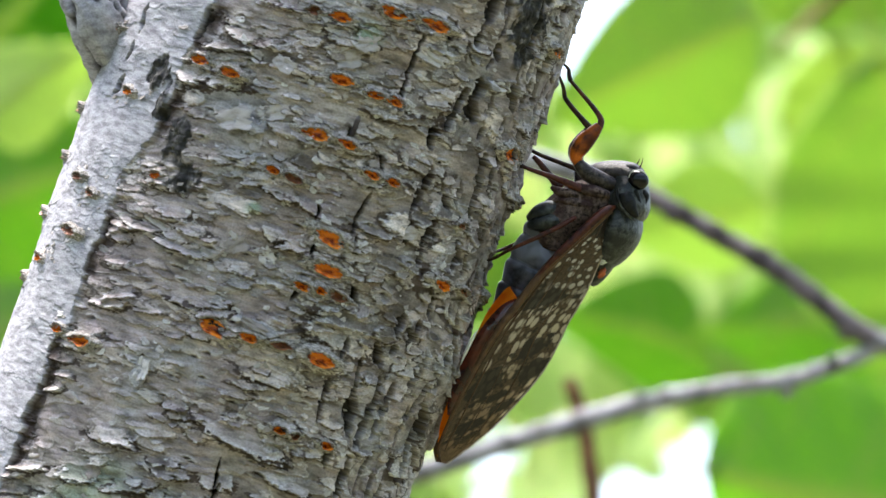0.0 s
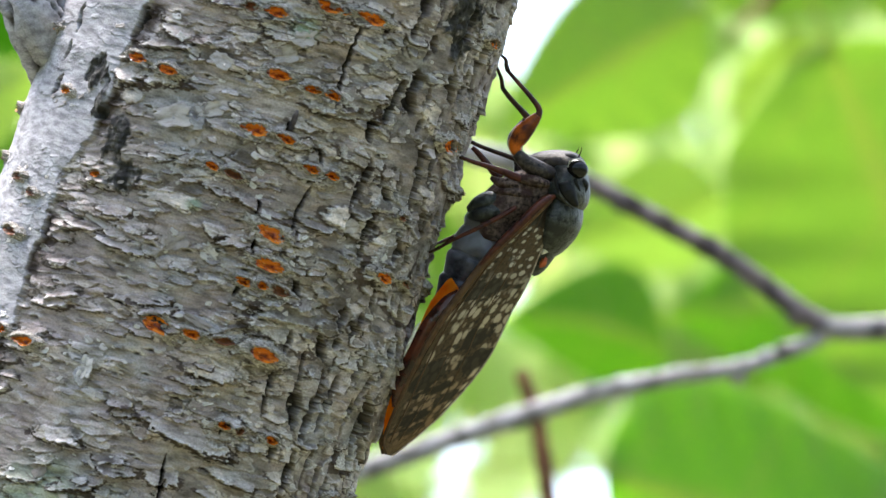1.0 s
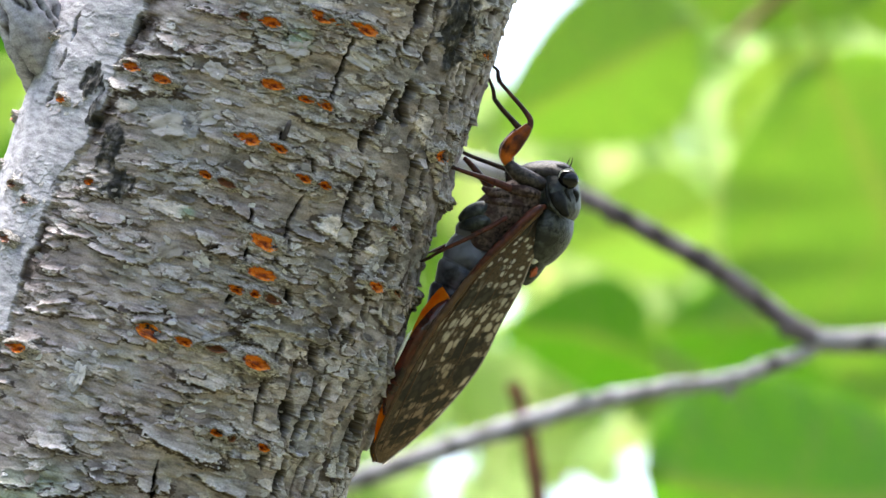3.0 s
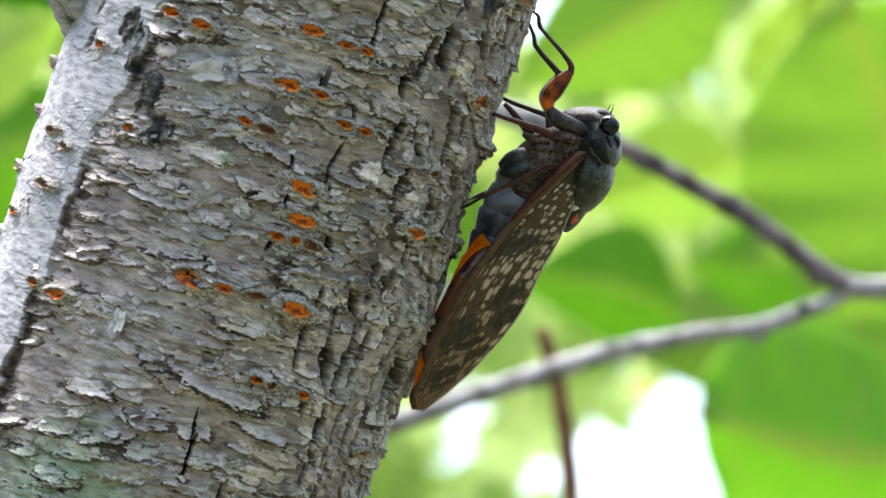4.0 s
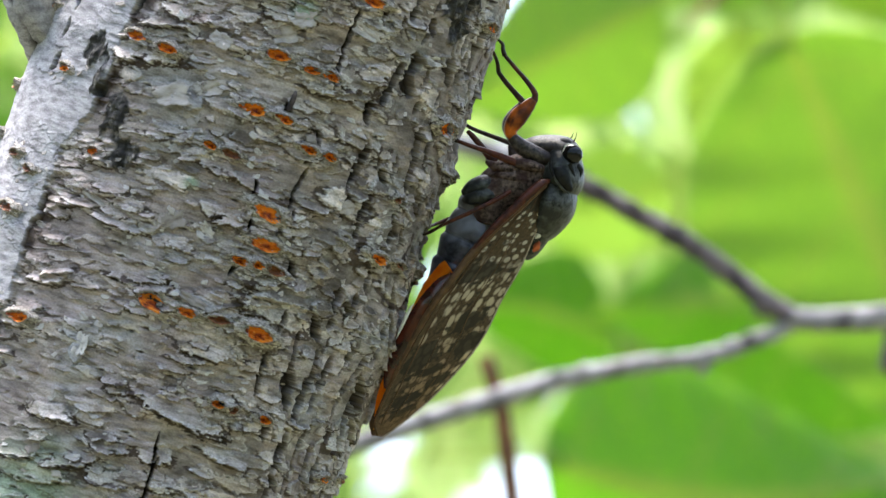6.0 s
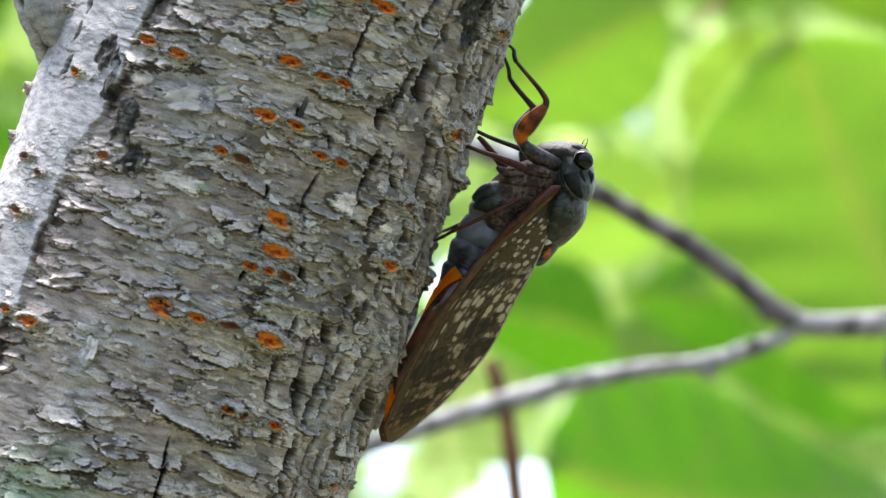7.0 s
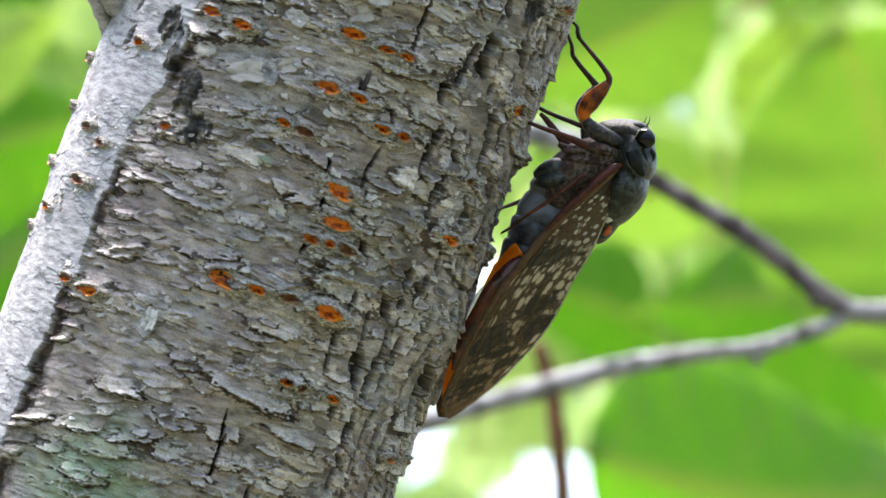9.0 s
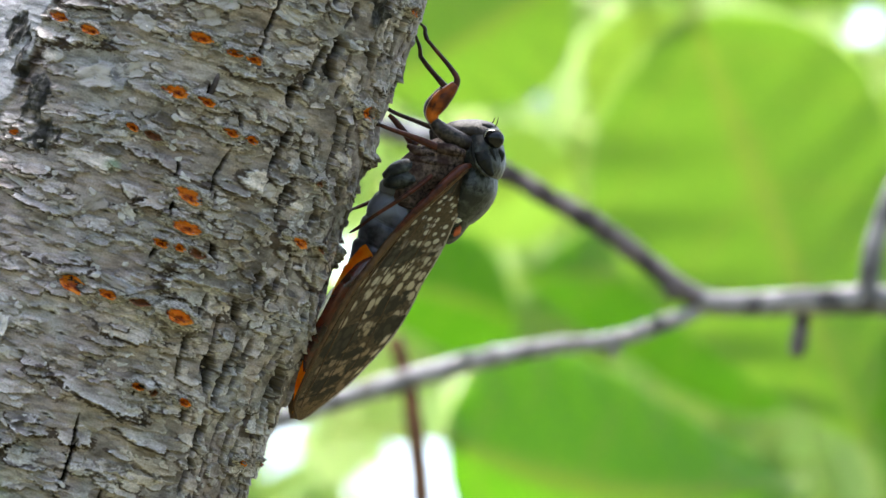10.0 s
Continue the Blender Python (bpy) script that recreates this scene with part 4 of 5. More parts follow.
def make_cicada():
    c = thing("cicada", "large brown cicada with mottled folded wings clinging to the trunk", "cicada")
    # body
    part("thorax", tube([(1004, 330, 0, 3.2), (1008, 352, 0, 3.9), (1002, 386, 0, 4.35), (987, 420, 0, 3.4), (975, 440, 0, 2.0), (968, 450, 0, 0.6)], 28, 1.75), SHELL, c, "dark olive-grey thorax")
    part("pronotum", tube([(1000, 292, 0, 2.9), (1014, 308, 0, 3.9), (1018, 326, 0, 4.15), (1017, 342, 0, 4.25), (1014, 352, 0, 3.8), (1011, 357, 0, 3.0)], 28, 1.85), SHELL, c, "dark collar behind the head")
    part("underside", tube([(990, 320, -1, 3.4), (960, 335, -1, 4.0), (930, 350, -1, 4.2), (905, 370, -1, 4.0), (895, 400, 0, 4.0)], 24, 1.5), FUZZ, c, "brown fuzzy underside of the thorax")
    head = part("head", tube([(950, 298, 0, 0.8), (964, 288, 0, 1.7), (985, 285, 0, 2.1), (1010, 286, 0, 2.3), (1030, 292, 0, 2.4), (1042, 304, 0, 1.8)], 28, 2.4), HEADMAT, c, "blunt olive-brown head")
    for d, name in ((-6.0, "eye"), (6.0, "eye")):
        e = part("eye", blob(1041, 295, d, 1.75, 1.6, 1.7, 20, 28), EYEMAT, head, "glossy black eye")
    part("antenna", tube([(1042, 276, -3, 0.16), (1047, 266, -3.2, 0.1), (1049, 256, -3.4, 0.04)], 6), LEGDARK, head)
    part("antenna", tube([(1036, 272, 2, 0.14), (1041, 264, 2, 0.1), (1044, 257, 2, 0.04)], 6), LEGDARK, head)
    part("face_plate", tube([(950, 300, -2.6, 0.7), (970, 297, -4.2, 1.1), (995, 302, -5.0, 1.0), (1012, 312, -5.2, 0.5)], 12), HEADMAT, head)
    def on_collar(u, v):
        return (u, v, -7.75 * math.sqrt(max(0.05, 1 - ((u - 1016) / 46) ** 2)) - 0.05)
    for line, radii, deep in ((((1016, 316), (1021, 330), (1029, 346), (1041, 360)), (0.9, 1.5, 1.2, 0.3), 0.75), (((1049, 314), (1053, 324), (1052, 338)), (0.5, 0.8, 0.3), 0.7),
                              (((1036, 312), (1040, 325), (1046, 342)), (0.35, 0.5, 0.2), 0.6), (((1002, 300), (1004, 322), (1012, 346)), (0.12, 0.3, 0.12), 0.0)):
        part("furrow", tube([(*on_collar(*q)[:2], on_collar(*q)[2] + deep * r, r) for q, r in zip(line, radii)], 12, 1.2), FURROW, c)
    part("ridge", tube([(*on_collar(*q), r) for q, r in zip(((1004, 322), (1012, 342), (1026, 358), (1036, 366)), (0.1, 0.24, 0.2, 0.08))], 8), RIDGE, c, "olive ridge of the collar")
    part("crown_band", tube([(1012, 276, -2.6, 0.5), (1028, 276, -3.6, 0.9), (1042, 283, -3.4, 0.7)], 10, 1.4), FURROW, head, "black band over the eye")
    # pale arc modelled over the eye in place of its highlight
    part("eye_rim", tube([(1024, 292, -7.0, 0.06), (1029, 281, -7.2, 0.11), (1041, 277, -7.0, 0.13), (1053, 283, -6.6, 0.13), (1058, 293, -6.2, 0.1)], 8), EYE_GLINT, head, "pale arc that draws the highlight on the eye")
    part("wax_patch", blob(983, 436, -3.9, 0.55, 0.95, 0.45, 25, 14, 0.5), WAX_AND_GLINT, c, "white waxy patch")
    part("rust_patch", blob(980, 460, -3.4, 0.5, 0.95, 0.4, 30, 14, 0.5), REDSPOT, c, "rust-red patch by the wing root")
    part("scutellum", tube([(985, 425, 0, 2.6), (977, 447, 0, 2.0), (970, 464, 0, 1.5), (965, 476, 0, 0.9), (962, 482, 0, 0.3)], 18, 1.8), SHELL, c)
    part("amber_spot", blob(996, 372, -6.6, 0.5, 0.9, 0.4, 30, 10, 0.3), FEMUR, c, "amber spot at the wing root")
    # belly plates
    segs = [(902, 365, 4.0), (884, 408, 4.6), (862, 452, 4.7), (843, 492, 4.2), (820, 535, 3.5), (795, 580, 2.6), (772, 618, 1.7)]
    belly = part("abdomen", tube([(u, v, 0, r * 0.95) for u, v, r in segs] + [(752, 640, 0, 0.8)], 24, 1.15), BELLY, c, "blue-grey waxy abdomen")
    for (u0, v0, r0), (u1, v1, r1) in zip(segs, segs[1:]):
        part("belly_plate", tube([(u0, v0, 0, r0 * 0.9), (u0 * .75 + u1 * .25, v0 * .75 + v1 * .25, 0, r0 * 1.01), (u0 * .3 + u1 * .7, v0 * .3 + v1 * .7, 0, r1 * 1.03), (u1, v1, 0, r1 * 0.95)], 24, 1.15, 4), BELLY, belly)
    # plates and leg bases under the thorax
    part("operculum", tube([(912, 348, -3.5, 1.0), (890, 350, -4, 1.6), (868, 357, -4, 1.5), (850, 366, -3.5, 0.7)], 16, 1.6), SHELL, c, "dark plate under the thorax")
    part("operculum", tube([(915, 372, -4.5, 1.0), (892, 370, -5, 1.5), (868, 374, -5, 1.3), (850, 378, -4.5, 0.6)], 16, 1.6), SHELL, c, "dark plate under the thorax")
    part("leg_base", tube([(955, 326, -5, 0.6), (928, 322, -5.6, 1.0), (905, 318, -5.6, 0.8), (890, 310, -5, 0.4)], 14, 1.5), FUZZ, c)
    part("leg_base", tube([(970, 342, -6, 0.5), (940, 338, -6.4, 0.8), (915, 334, -6, 0.7), (895, 334, -5, 0.3)], 14, 1.5), FUZZ, c)
    part("leg_base", tube([(990, 322, -6, 0.6), (965, 316, -6.4, 1.0), (944, 312, -6, 0.8), (926, 304, -5, 0.4)], 14, 1.5), FUZZ, c)
    part("wing_root", tube([(1000, 343, -7, 0.4), (985, 349, -8.0, 0.72), (962, 369, -9.2, 0.74), (935, 396, -9.8, 0.7), (905, 425, -10.2, 0.62), (880, 452, -10.2, 0.4), (862, 474, -10.0, 0.15)], 12, 1.2), LEGMAT, c, "maroon wing root")
    # wings
    lead = [(990, 348, -7.5), (940, 394, -9), (890, 440, -9.5), (838, 505, -9.5), (785, 580, -9), (742, 660, -8), (710, 730, -7), (695, 770, -6.2), (699, 796, -5.8)]
    trail = [(992, 352, -6.5), (990, 398, -5.5), (972, 448, -4.5), (950, 500, -4), (920, 552, -3.8), (893, 610, -4), (856, 664, -4.4), (788, 738, -5), (712, 799, -5.6)]
    near, at, a, b = wing_surface("forewing", lead, trail, 0.12, WING, c, "brown forewing mottled with pale spots and dark patches", 1.4)
    far_lead = [(q[0] - 6, q[1], -q[2]) for q in lead]
    far_trail = [(q[0] + 2, q[1] - 2, -q[2] - 3.0) for q in trail]
    far, _, fa, fb = wing_surface("forewing", far_lead, far_trail, 0.12, WING, c, "brown forewing mottled with pale spots and dark patches", -1.4)
    part("leading_vein", tube([(q[0] + 3, q[1], q[2] - 0.2, r) for q, r in zip(lead, (0.6, 0.7, 0.7, 0.65, 0.55, 0.4, 0.3, 0.22, 0.15))], 10), VEIN, near, "thick brown leading vein")
    for w0, w1, r in ((0.12, 0.2, 0.12), (0.3, 0.45, 0.07), (0.55, 0.72, 0.07)):
        rows = []
        for k in range(12):
            t = 0.06 + 0.86 * k / 11
            w = w0 + (w1 - w0) * k / 11
            p, q = at(a, t), at(b, t)
            x = p * (1 - w) + q * w
            rows.append((x[0], x[1], x[2] - 1.4 * math.sin(math.pi * w) * math.sin(math.pi * min(1, t * 1.02)) ** 0.5 - 0.05, r))
        part("vein", tube(rows, 6, 1, 3), VEIN, near)
    rim = [at(b, k / 14) for k in range(15)]
    # vein coloured pale to imitate rim light along the wing's back edge
    part("trailing_vein", tube([(q[0], q[1], q[2], 0.14) for q in rim], 6, 1, 3), RIM_LIGHT, near)
    hl = [(818, 485, -6.6), (807, 494, -6.6), (780, 530, -6.6), (757, 580, -6.4), (738, 625, -6.2), (716, 680, -6), (700, 730, -5.6), (695, 786, -5)]
    ht = [(822, 490, -7.4), (832, 512, -8.6), (818, 550, -8.6), (786, 600, -8.2), (760, 650, -7.6), (736, 700, -6.8), (712, 750, -6.2), (700, 786, -5.4)]
    wing_surface("hindwing", hl, ht, 0.1, HIND, c, "translucent orange hindwing showing below the forewing", 0.5)
    fold_lead = [(828, 506, -9.0), (803, 520, -8.8), (773, 554, -8.8), (748, 596, -8.6), (728, 640, -8.2), (713, 682, -7.8), (712, 712, -7.2)]
    fold_trail = [(834, 512, -9.4), (832, 530, -9.4), (812, 556, -9.4), (784, 600, -9.0), (758, 646, -8.6), (734, 690, -7.9), (718, 714, -7.4)]
    wing_surface("hindwing_fold", fold_lead, fold_trail, 0.1, FOLD, c, "dark red-brown fold of the hindwing", 0.3)
    # thin white tube that stands for the sky's glint along the fold
    part("pale_fold_rim", tube([(764, 562, -9.0, 0.06), (756, 574, -9.2, 0.26), (747, 593, -9.1, 0.3), (738, 613, -8.8, 0.2), (734, 624, -8.4, 0.05)], 8), WAX_AND_GLINT, c, "white line that draws the glint on the wing fold")
    # legs
    make_leg(c, [("leg", [(1000, 305, -5, 1.1), (975, 296, -5.5, 1.4), (950, 282, -5.5, 1.3), (934, 266, -5.5, 0.9)], HEADMAT),
                 ("femur", [(936, 270, -5.5, 0.7), (932, 252, -5.5, 1.2), (944, 232, -5.5, 1.5), (961, 213, -5.5, 1.15), (972, 200, -5.5, 0.7)], FEMUR),
                 ("tibia", [(972, 204, -5.5, 0.6), (974, 189, -5.4, 0.5), (960, 168, -5, 0.4), (940, 145, -4.4, 0.34), (920, 122, -4, 0.3)], LEGMAT),
                 ("tarsus", [(920, 122, -4, 0.4), (917, 112, -3.5, 0.36), (916, 102, -3, 0.3), (908, 94, -2, 0.2)], LEGDARK),
                 ("spine", [(936, 236, -5.6, 0.35), (928, 231, -5.6, 0.12)], LEGDARK),
                 ("spine", [(951, 213, -5.6, 0.35), (945, 205, -5.6, 0.12)], LEGDARK)], "front leg with an amber femur")
    make_leg(c, [("leg", [(990, 300, 5, 1.1), (960, 288, 5.5, 1.2), (936, 270, 5.5, 0.9)], HEADMAT),
                 ("femur", [(936, 270, 5.5, 0.8), (932, 245, 5.5, 1.4), (946, 222, 5.5, 1.2), (956, 206, 5, 0.7)], LEGMAT),
                 ("tibia", [(956, 206, 5, 0.6), (938, 186, 4, 0.46), (922, 168, 3, 0.42), (910, 152, 2, 0.38)], LEGDARK),
                 ("tarsus", [(910, 152, 2, 0.38), (908, 136, 1, 0.32), (902, 120, 0, 0.26), (897, 108, -1, 0.18)], LEGDARK)], "far front leg")
    make_leg(c, [("leg", [(952, 316, -6.6, 0.5), (932, 308, -6.6, 0.65), (910, 299, -6.4, 0.6)], LEGMAT),
                 ("tibia", [(912, 300, -6.4, 0.6), (885, 290, -6.5, 0.45), (860, 282, -7, 0.38), (838, 274, -7.5, 0.32)], LEGMAT),
                 ("tarsus", [(838, 274, -7.5, 0.4), (822, 268, -8, 0.3), (808, 266, -9, 0.2)], LEGDARK)], "middle leg")
    make_leg(c, [("leg", [(940, 300, 4, 1.0), (935, 280, 4, 0.7)], HEADMAT),
                 ("tibia", [(938, 279, 4, 0.45), (905, 267, 3.5, 0.38), (870, 254, 3, 0.34), (846, 242, 2, 0.3)], LEGDARK),
                 ("tarsus", [(846, 242, 2, 0.3), (838, 232, 1, 0.22)], LEGDARK)], "far middle leg")
    make_leg(c, [("leg", [(905, 312, 0, 0.9), (888, 292, 0, 0.62), (868, 268, 0, 0.5), (856, 256, 0, 0.35)], LEGMAT)], "beak resting on the bark")
    return c, make_hind_leg(c)


HIP = pt(932, 362, -8.6)


def make_hind_leg(c):
    far = part("leg", tube([(905, 375, 6, 0.5), (870, 392, 6, 0.46), (835, 408, 5, 0.4), (806, 420, 4, 0.3), (790, 426, 2, 0.2)], 10), LEGMAT, c, "far hind leg")
    leg = part("leg", tube([(932, 362, -8.6, 0.4), (905, 378, -9.6, 0.42), (870, 396, -10.2, 0.36), (840, 410, -9.8, 0.32), (815, 422, -9, 0.28), (798, 432, -8, 0.24)], 10), LEGMAT, c, "slender brown hind leg")
    part("tarsus", tube([(798, 432, -8, 0.3), (786, 438, -7, 0.25), (776, 442, -6, 0.16)], 8), LEGDARK, leg)
    for ob in (leg, *leg.children):
        ob.data.transform(Matrix.Translation(-HIP))
    leg.location = HIP
    return leg


# ---- leafy branches behind ----
def leaf_mesh(kind, seed, curl=0.18, fold=0.25):
    """An ovate, pointed, finely toothed leaf of unit length along +y, its face towards -z of its own space."""
    rnd = random.Random(seed)
    n, m = 40, 15
    V, VE = [], []
    bend = rnd.uniform(-0.08, 0.08)
    for i in range(n):
        t = i / (n - 1)
        w = 0.30 * (math.sin(math.pi * min(1.0, t * 1.02) ** 0.82)) ** 0.8 * (1 - 0.45 * t) * 1.35 + 0.004
        if t > 0.9:
            w = max(0.004, w * (1 - (t - 0.9) * 3))
        w *= 1 + (0.025 if i % 2 else -0.01)
        for j in range(m):
            a = j / (m - 1) * 2 - 1
            ripple = 0.012 * math.sin(t * 40 + abs(a) * 5) * abs(a)
            z = curl * (t - 0.4) ** 2 - fold * abs(a) * w + ripple + 0.03 * a * math.sin(t * 5 + seed)
            V.append((a * w + bend * math.sin(math.pi * t), t, z))
            mid = max(0.0, 1 - abs(a) * w / 0.011)
            k = (t * 9 - abs(a) * 1.5) % 1.0
            VE.append(max(mid, 0.55 * max(0.0, 1 - abs(k - 0.5) / 0.09) * (abs(a) < 0.96)))
    V = np.array(V)
    low = V + np.array((0, 0, -0.004))
    i, j = np.meshgrid(np.arange(m - 1), np.arange(n - 1)); i, j = i.ravel(), j.ravel()
    q = np.stack([j * m + i, j * m + i + 1, (j + 1) * m + i + 1, (j + 1) * m + i], 1)
    stalk = np.array([(0.008 * math.cos(k * 1.571 + 0.785), y, 0.008 * math.sin(k * 1.571 + 0.785) - 0.15 * y * y * 4 + V[0, 2]) for y in (0.05, -0.1, -0.28) for k in range(4)])
    sq = np.array([(r * 4 + k, r * 4 + (k + 1) % 4, r * 4 + 4 + (k + 1) % 4, r * 4 + 4 + k) for r in range(2) for k in range(4)]) + 2 * len(V)
    me = fast_mesh("leaf", np.concatenate([V, low, stalk]), np.concatenate([q, q[:, ::-1] + len(V), sq]))
    set_attr(me, "vein", np.array(VE * 2 + [1.0] * 12))
    me.materials.append(kind)
    me.shade_smooth()
    return me


def make_branches():
    tree = thing("cherry_branch", "grey forked cherry branch with broad green leaves behind the trunk", "branch")
    D = 588
    main = part("stem", tube([(1462, 582, D, 3.0), (1520, 584, D, 3.1), (1590, 582, D, 3.3), (1680, 576, D, 3.6), (1900, 590, D + 10, 4.4), (2500, 760, D + 60, 6.5), (3600, 1700, D + 120, 11), (4600, 5000, D + 180, 17), (4900, 12000, D + 200, 24), (4950, 20500, D + 200, 30)], 16, 1, 8, 0.06), TWIG_BARK, tree, "grey stem that thickens towards its foot")
    up = part("twig", tube([(1468, 578, D, 3.1), (1420, 550, D, 2.9), (1350, 496, D, 2.7), (1270, 441, D, 2.7), (1180, 393, D, 2.6), (1100, 348, D, 2.5), (1050, 323, D, 2.7), (1020, 309, D, 2.6)], 14, 1, 8, 0.16), DARK_TWIG, tree, "dark knobbly twig")
    part("twig", tube([(1066, 331, D, 2.2), (1020, 310, D, 3.0), (940, 292, D, 3.2), (860, 272, D, 3.0), (700, 232, D, 2.4), (420, 170, D, 1.4)], 14, 1, 8, 0.12), PALE_TWIG, tree, "pale beige end of the twig")
    low = part("twig", tube([(1472, 590, D, 2.2), (1420, 616, D, 2.1), (1315, 651, D, 2.2), (1200, 666, D, 2.3), (1060, 696, D, 2.6), (930, 735, D, 2.8), (820, 770, D, 2.8), (700, 812, D, 2.8), (520, 870, D, 2.7), (300, 930, D, 2.4)], 14, 1, 8, 0.14), PALE_TWIG, tree, "grey slender twig")
    rnd = random.Random(4)
    for u, v, r, host in ((1315, 666, 1.7, low), (930, 738, 2.2, low), (1060, 690, 2.1, low), (1180, 392, 2.2, up), (1262, 436, 2.3, up), (1345, 494, 2.3, up), (1110, 360, 2.2, up), (1420, 560, 2.4, up)):
        part("node", blob(u, v, D - 0.5, r * 1.35, r * 1.1, r * 1.1, rnd.uniform(-40, 40), 14, 0.35, u), DARK_TWIG if host is up else TWIG_BARK, host)
    for host, row in ((up, [(1420, 556), (1350, 496), (1270, 440), (1180, 395), (1100, 352), (1050, 322)]), (low, [(1420, 614), (1315, 646), (1200, 662), (1060, 692), (930, 730), (820, 770)])):
        for (u0, v0), (u1, v1) in zip(row, row[1:]):
            for k in range(3):
                t = rnd.random()
                part("node", blob(u0 + (u1 - u0) * t + rnd.uniform(-6, 6), v0 + (v1 - v0) * t + rnd.uniform(-8, 8), D - rnd.uniform(0.2, 1.4), rnd.uniform(1.2, 2.2), rnd.uniform(1.0, 1.7), 1.5, rnd.uniform(-60, 60), 10, 0.5, u0 + k), DARK_TWIG if host is up else PALE_TWIG, host)
    part("spur", tube([(1650, 585, D, 2.0), (1648, 620, D, 2.2), (1642, 660, D, 2.4), (1640, 676, D, 1.2)], 12, 1, 6, 0.15), DARK_TWIG, main, "stubby dark spur")
    part("spur", tube([(1312, 655, D, 1.6), (1312, 672, D, 1.4), (1310, 684, D, 0.7)], 10, 1, 5, 0.15), TWIG_BARK, low)
    part("twig", tube([(1765, 580, D, 2.6), (1768, 520, D, 2.8), (1785, 440, D, 2.8), (1830, 330, D, 2.6), (1900, 150, D, 2.3), (2000, -200, D, 1.8)], 12, 1, 6, 0.12), TWIG_BARK, main)
    part("twig", tube([(930, 655, D + 60, 2.0), (946, 700, D + 60, 2.2), (962, 760, D + 60, 2.4), (972, 830, D + 60, 2.4), (980, 900, D + 60, 2.4), (1000, 1100, D + 60, 2.6)], 10, 1, 6, 0.2), BROWN_TWIG, low, "thin reddish-brown hanging twig")
    part("twig", tube([(1290, 75, 1500, 1.4), (1330, 35, 1500, 1.8), (1380, -10, 1500, 2.6), (1500, -110, 1400, 3.4), (1900, -400, 1200, 4.4), (2400, -300, 850, 5.0)], 10, 1, 6, 0.15), BROWN_TWIG, main, "blurred brown twig end")
    return tree


LEAF_ROWS = [
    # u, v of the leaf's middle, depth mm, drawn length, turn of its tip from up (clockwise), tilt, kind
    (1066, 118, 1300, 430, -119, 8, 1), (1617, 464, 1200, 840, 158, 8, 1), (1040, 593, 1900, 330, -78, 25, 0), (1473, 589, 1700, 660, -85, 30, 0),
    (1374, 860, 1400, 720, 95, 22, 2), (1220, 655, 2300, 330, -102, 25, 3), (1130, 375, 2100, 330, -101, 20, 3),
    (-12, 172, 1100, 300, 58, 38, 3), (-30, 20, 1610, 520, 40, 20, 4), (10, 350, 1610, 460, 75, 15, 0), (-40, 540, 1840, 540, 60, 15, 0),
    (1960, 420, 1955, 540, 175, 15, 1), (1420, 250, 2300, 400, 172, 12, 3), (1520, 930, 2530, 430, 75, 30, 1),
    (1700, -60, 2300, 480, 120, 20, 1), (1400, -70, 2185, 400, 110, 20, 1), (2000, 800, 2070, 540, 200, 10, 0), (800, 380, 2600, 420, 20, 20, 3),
]


def make_leaves(tree):
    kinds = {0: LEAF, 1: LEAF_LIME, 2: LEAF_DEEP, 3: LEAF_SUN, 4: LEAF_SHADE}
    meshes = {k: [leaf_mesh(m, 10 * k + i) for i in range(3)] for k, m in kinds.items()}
    rnd = random.Random(9)
    made = []
    for u, v, d, drawn, turn, tilt, kind in LEAF_ROWS:
        length = drawn * U * (1 + d / 1000)
        ob = new("leaf", rnd.choice(meshes[kind]))
        ob.parent = tree
        m = Matrix.Translation(pt(u, v, d)) @ Matrix.Rotation(radians(turn), 4, "Y") @ Matrix.Rotation(radians(90 - tilt), 4, "X") @ Matrix.Rotation(rnd.uniform(-0.25, 0.25), 4, "Y")
        ob.matrix_local = m @ Matrix.Diagonal((length,) * 3).to_4x4() @ Matrix.Translation((0, -0.5, 0))
        made.append(ob)
    return made


# gaps in the canopy where the sky shows through: drawn place and radius
OPENINGS = [(975, 32, 76), (1190, 885, 95), (1030, 915, 30), (792, 842, 0), (1258, 228, -26), (925, 560, 0), (1645, 645, 40), (815, 468, 30), (1823, 85, 6)]


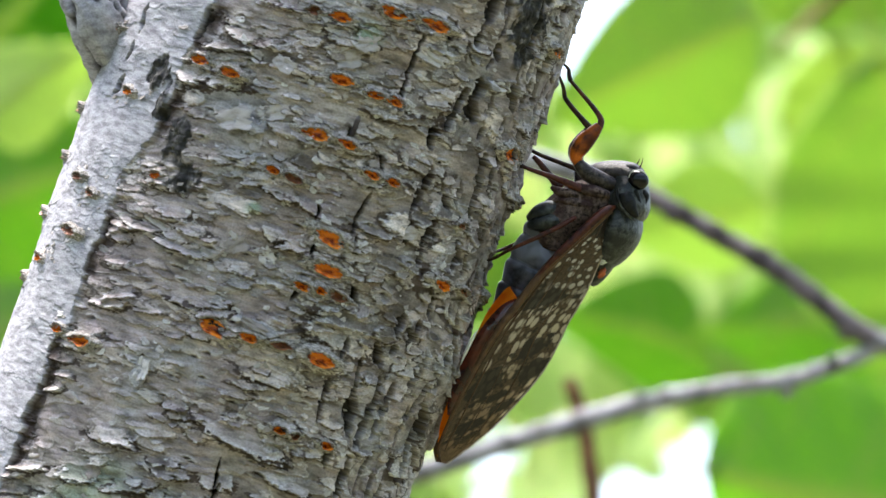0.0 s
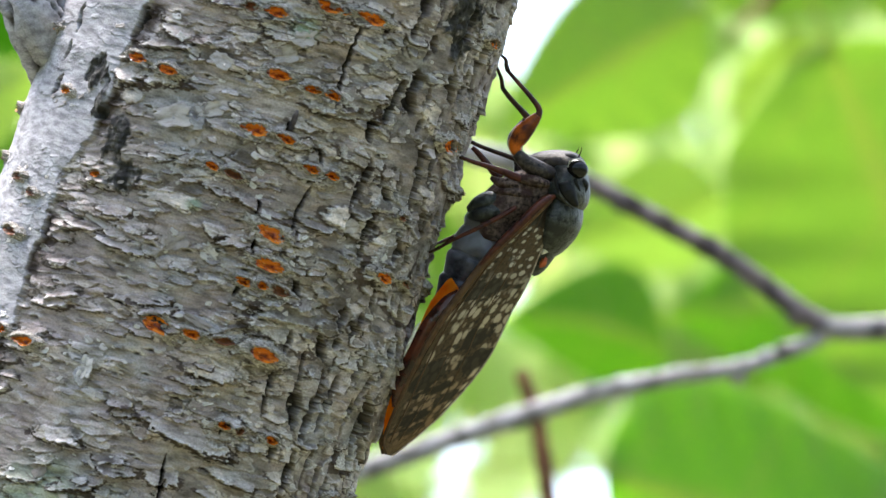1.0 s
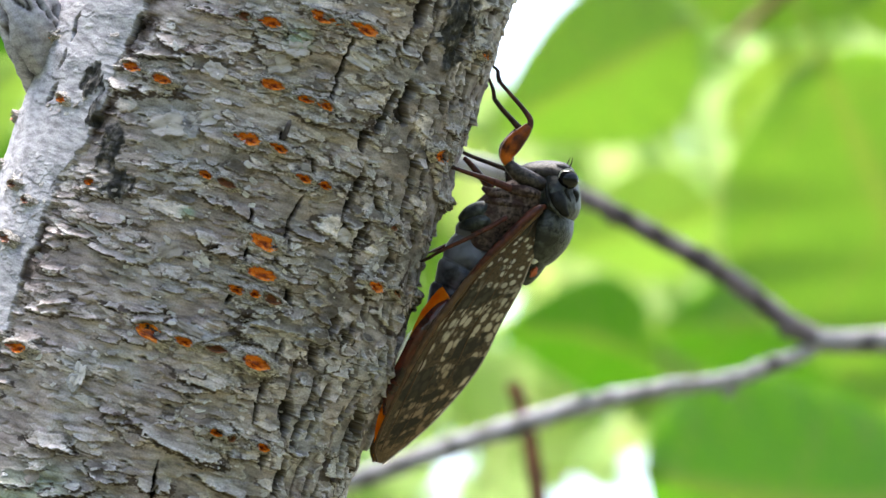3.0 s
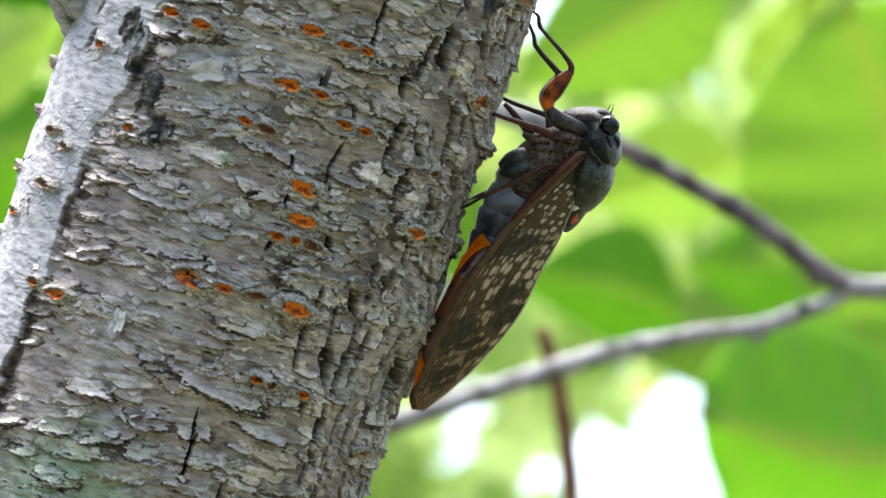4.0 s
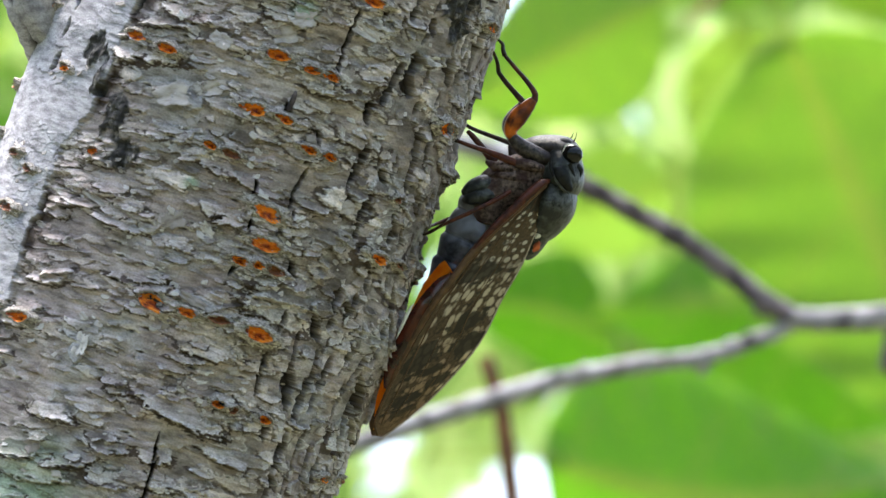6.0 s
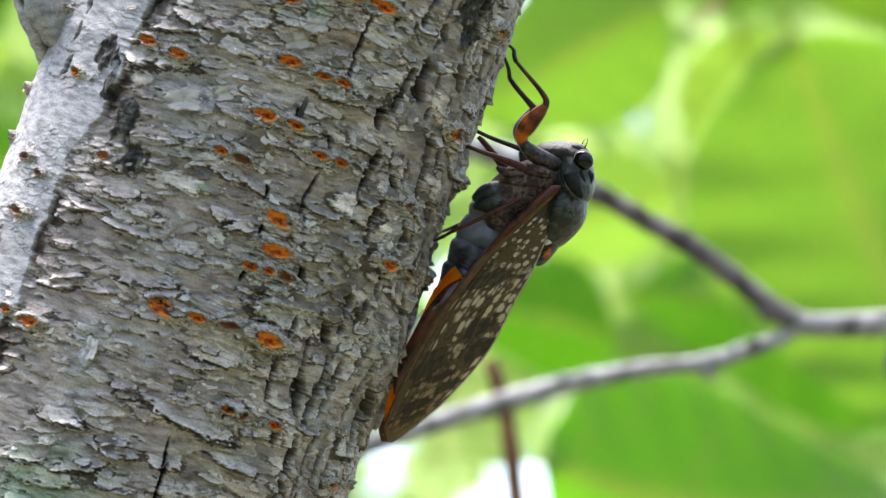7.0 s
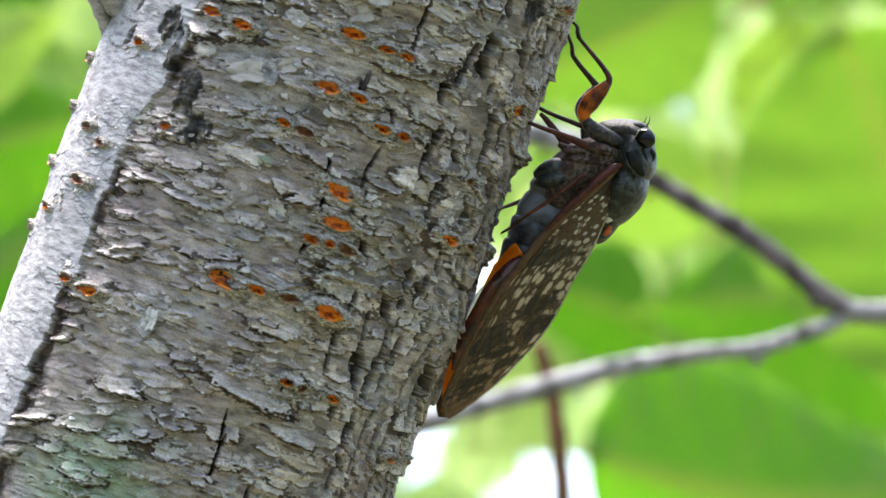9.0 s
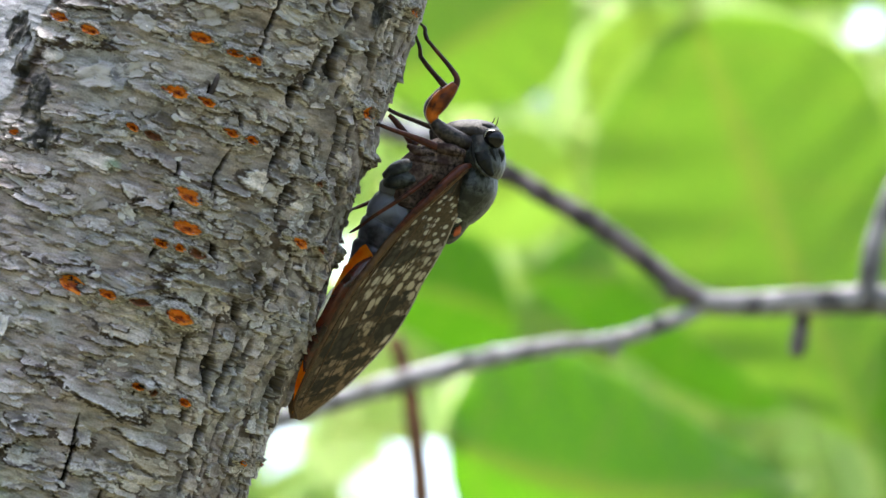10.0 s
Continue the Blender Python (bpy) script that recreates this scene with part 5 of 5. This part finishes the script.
def make_canopy():
    """The leaves of the wood behind, far out of focus, with gaps to the sky."""
    rnd = np.random.RandomState(3)
    V, Q = [], []
    base = []
    prof = [(0, 0.01), (0.2, 0.2), (0.45, 0.26), (0.75, 0.15), (1.0, 0.01)]
    for t, w in prof:
        base += [(-w, t - 0.5, 0.05 * w), (0, t - 0.5, -0.05), (w, t - 0.5, 0.05 * w)]
    base = np.array(base)
    quads = np.array([(r * 3 + c, r * 3 + c + 1, r * 3 + c + 4, r * 3 + c + 3) for r in range(4) for c in range(2)])
    count = 0
    while count < 13000:
        d = rnd.uniform(2400, 5800)
        if count < 9000:
            u, v = rnd.uniform(-900, 2600), rnd.uniform(-900, 1800)
        else:
            u, v = rnd.uniform(-3200, 4600), rnd.uniform(-2600, 3000)
        L = rnd.uniform(0.06, 0.11)
        if any(math.hypot(u - a, v - b) < r + 380 * L / (U * 1000 * (1 + d / 1000)) for a, b, r in OPENINGS):
            continue
        e = Euler((rnd.uniform(0.5, 2.2), rnd.uniform(-0.8, 0.8), rnd.uniform(0, 6.28))).to_matrix()
        P = base * L @ np.array(e).T + np.array(pt(u, v, d))
        Q.append(quads + 15 * count)
        V.append(P)
        count += 1
    me = fast_mesh("canopy_leaves", np.concatenate(V), np.concatenate(Q))
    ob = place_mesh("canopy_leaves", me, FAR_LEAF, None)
    ob.matrix_world = FRAME
    tagged(ob, "sunlit yellow-green tree leaves far out of focus", "foliage", kind="stuff")


def make_leaf_ring():
    """Unseen leafy ring added round and behind the viewer to cut low sky light."""
    rnd = np.random.RandomState(8)
    V, Q = [], []
    base = np.array([(-0.02, -0.5, 0), (0.02, -0.5, 0), (-0.3, -0.05, 0.03), (0.3, -0.05, 0.03), (-0.02, 0.5, -0.05), (0.02, 0.5, -0.05)])
    quads = np.array([(0, 1, 3, 2), (2, 3, 5, 4)])
    for k in range(8200):
        a = rnd.uniform(-2.5, 2.5) - math.pi / 2
        r = rnd.uniform(4.5, 8.0)
        z = rnd.uniform(0.0, 6.6)
        e = np.array(Euler((rnd.uniform(0.3, 2.5), rnd.uniform(-0.8, 0.8), rnd.uniform(0, 6.28))).to_matrix())
        V.append(base * rnd.uniform(0.22, 0.42) @ e.T + np.array((r * math.cos(a), r * math.sin(a), max(0.15, z))))
        Q.append(quads + 6 * k)
    ob = place_mesh("wood_edge", fast_mesh("wood_edge", np.concatenate(V), np.concatenate(Q)), LEAF_PLAIN, None)
    tagged(ob, "unseen ring of green leaves that cuts the low sky light", "foliage", kind="stuff")


def hind_pose(turn, swing=0.0):
    """The hind leg swung about its hip: turn lowers its foot, swing lifts it towards the viewer."""
    return Matrix.Translation(HIP) @ Euler((0, radians(-turn), radians(swing))).to_matrix().to_4x4()


# a gust that lifts the low dark leaf and turns it about its midrib: seconds, shift aside and down in drawing units, turn
GUST = ((0, 120, -20, 14), (0.5, 40, 0, 12), (1, 20, 0, 8), (1.5, 45, -20, 16), (2, 20, 0, 12), (3.5, 150, -30, 16), (4, 160, -30, 16), (4.5, 90, -20, 12), (5, 30, 0, 12), (5.5, 0, 0, 4), (7, 0, 0, 0), (8.5, 0, 10, 10), (10, 0, 0, 0))


def sway(ob, seed, gust=()):
    """A leaf that nods a few degrees in a light wind."""
    rnd = random.Random(seed)
    rest = Matrix.LocRotScale(ob.location, ob.rotation_euler, None)
    p, q = rnd.uniform(0, 6.28), rnd.uniform(0, 6.28)
    rows = []
    for k in range(21):
        t = k * 0.5
        a, b = 3.2 * math.sin(2.1 * t + p) + 1.6 * math.sin(4.7 * t + q), 2.4 * math.sin(1.7 * t + q)
        aside, roll = Vector((0, 0, 0)), 0.0
        if gust:
            du, dv, roll = (float(np.interp(t, [g[0] for g in gust], [g[i] for g in gust])) for i in (1, 2, 3))
            aside = pt(1380 + du, 765 + dv, 1400) - pt(1380, 765, 1400)
        rows.append((t, Matrix.Translation(aside) @ rest @ pose(0, 0, 0, a, b - 0.4 * roll, 0.5 * a)))
    walk(ob, rows)


def motions():
    for k, ob in enumerate(leaves):
        sway(ob, k, GUST if k == 4 else ())
    walk(hind_leg, [(0, hind_pose(0)), (8.6, hind_pose(0)), (8.75, hind_pose(9, 4)), (8.9, hind_pose(13, 3)), (9.1, hind_pose(8, 2)), (9.3, hind_pose(11, 2)),
                    (9.4, hind_pose(15, 3)), (9.6, hind_pose(10, 1)), (10, hind_pose(9, 0))])


make_ground()
cherry = thing("cherry_tree", "slanting grey cherry trunk with flaking bark and orange lenticels", "tree")
make_trunk(cherry)
make_limb(cherry)
cicada, hind_leg = make_cicada()
branch = make_branches()
leaves = make_leaves(branch)
make_canopy()
make_leaf_ring()
make_lenticels(cherry)
make_flakes(cherry)
make_splinters(cherry)
motions()
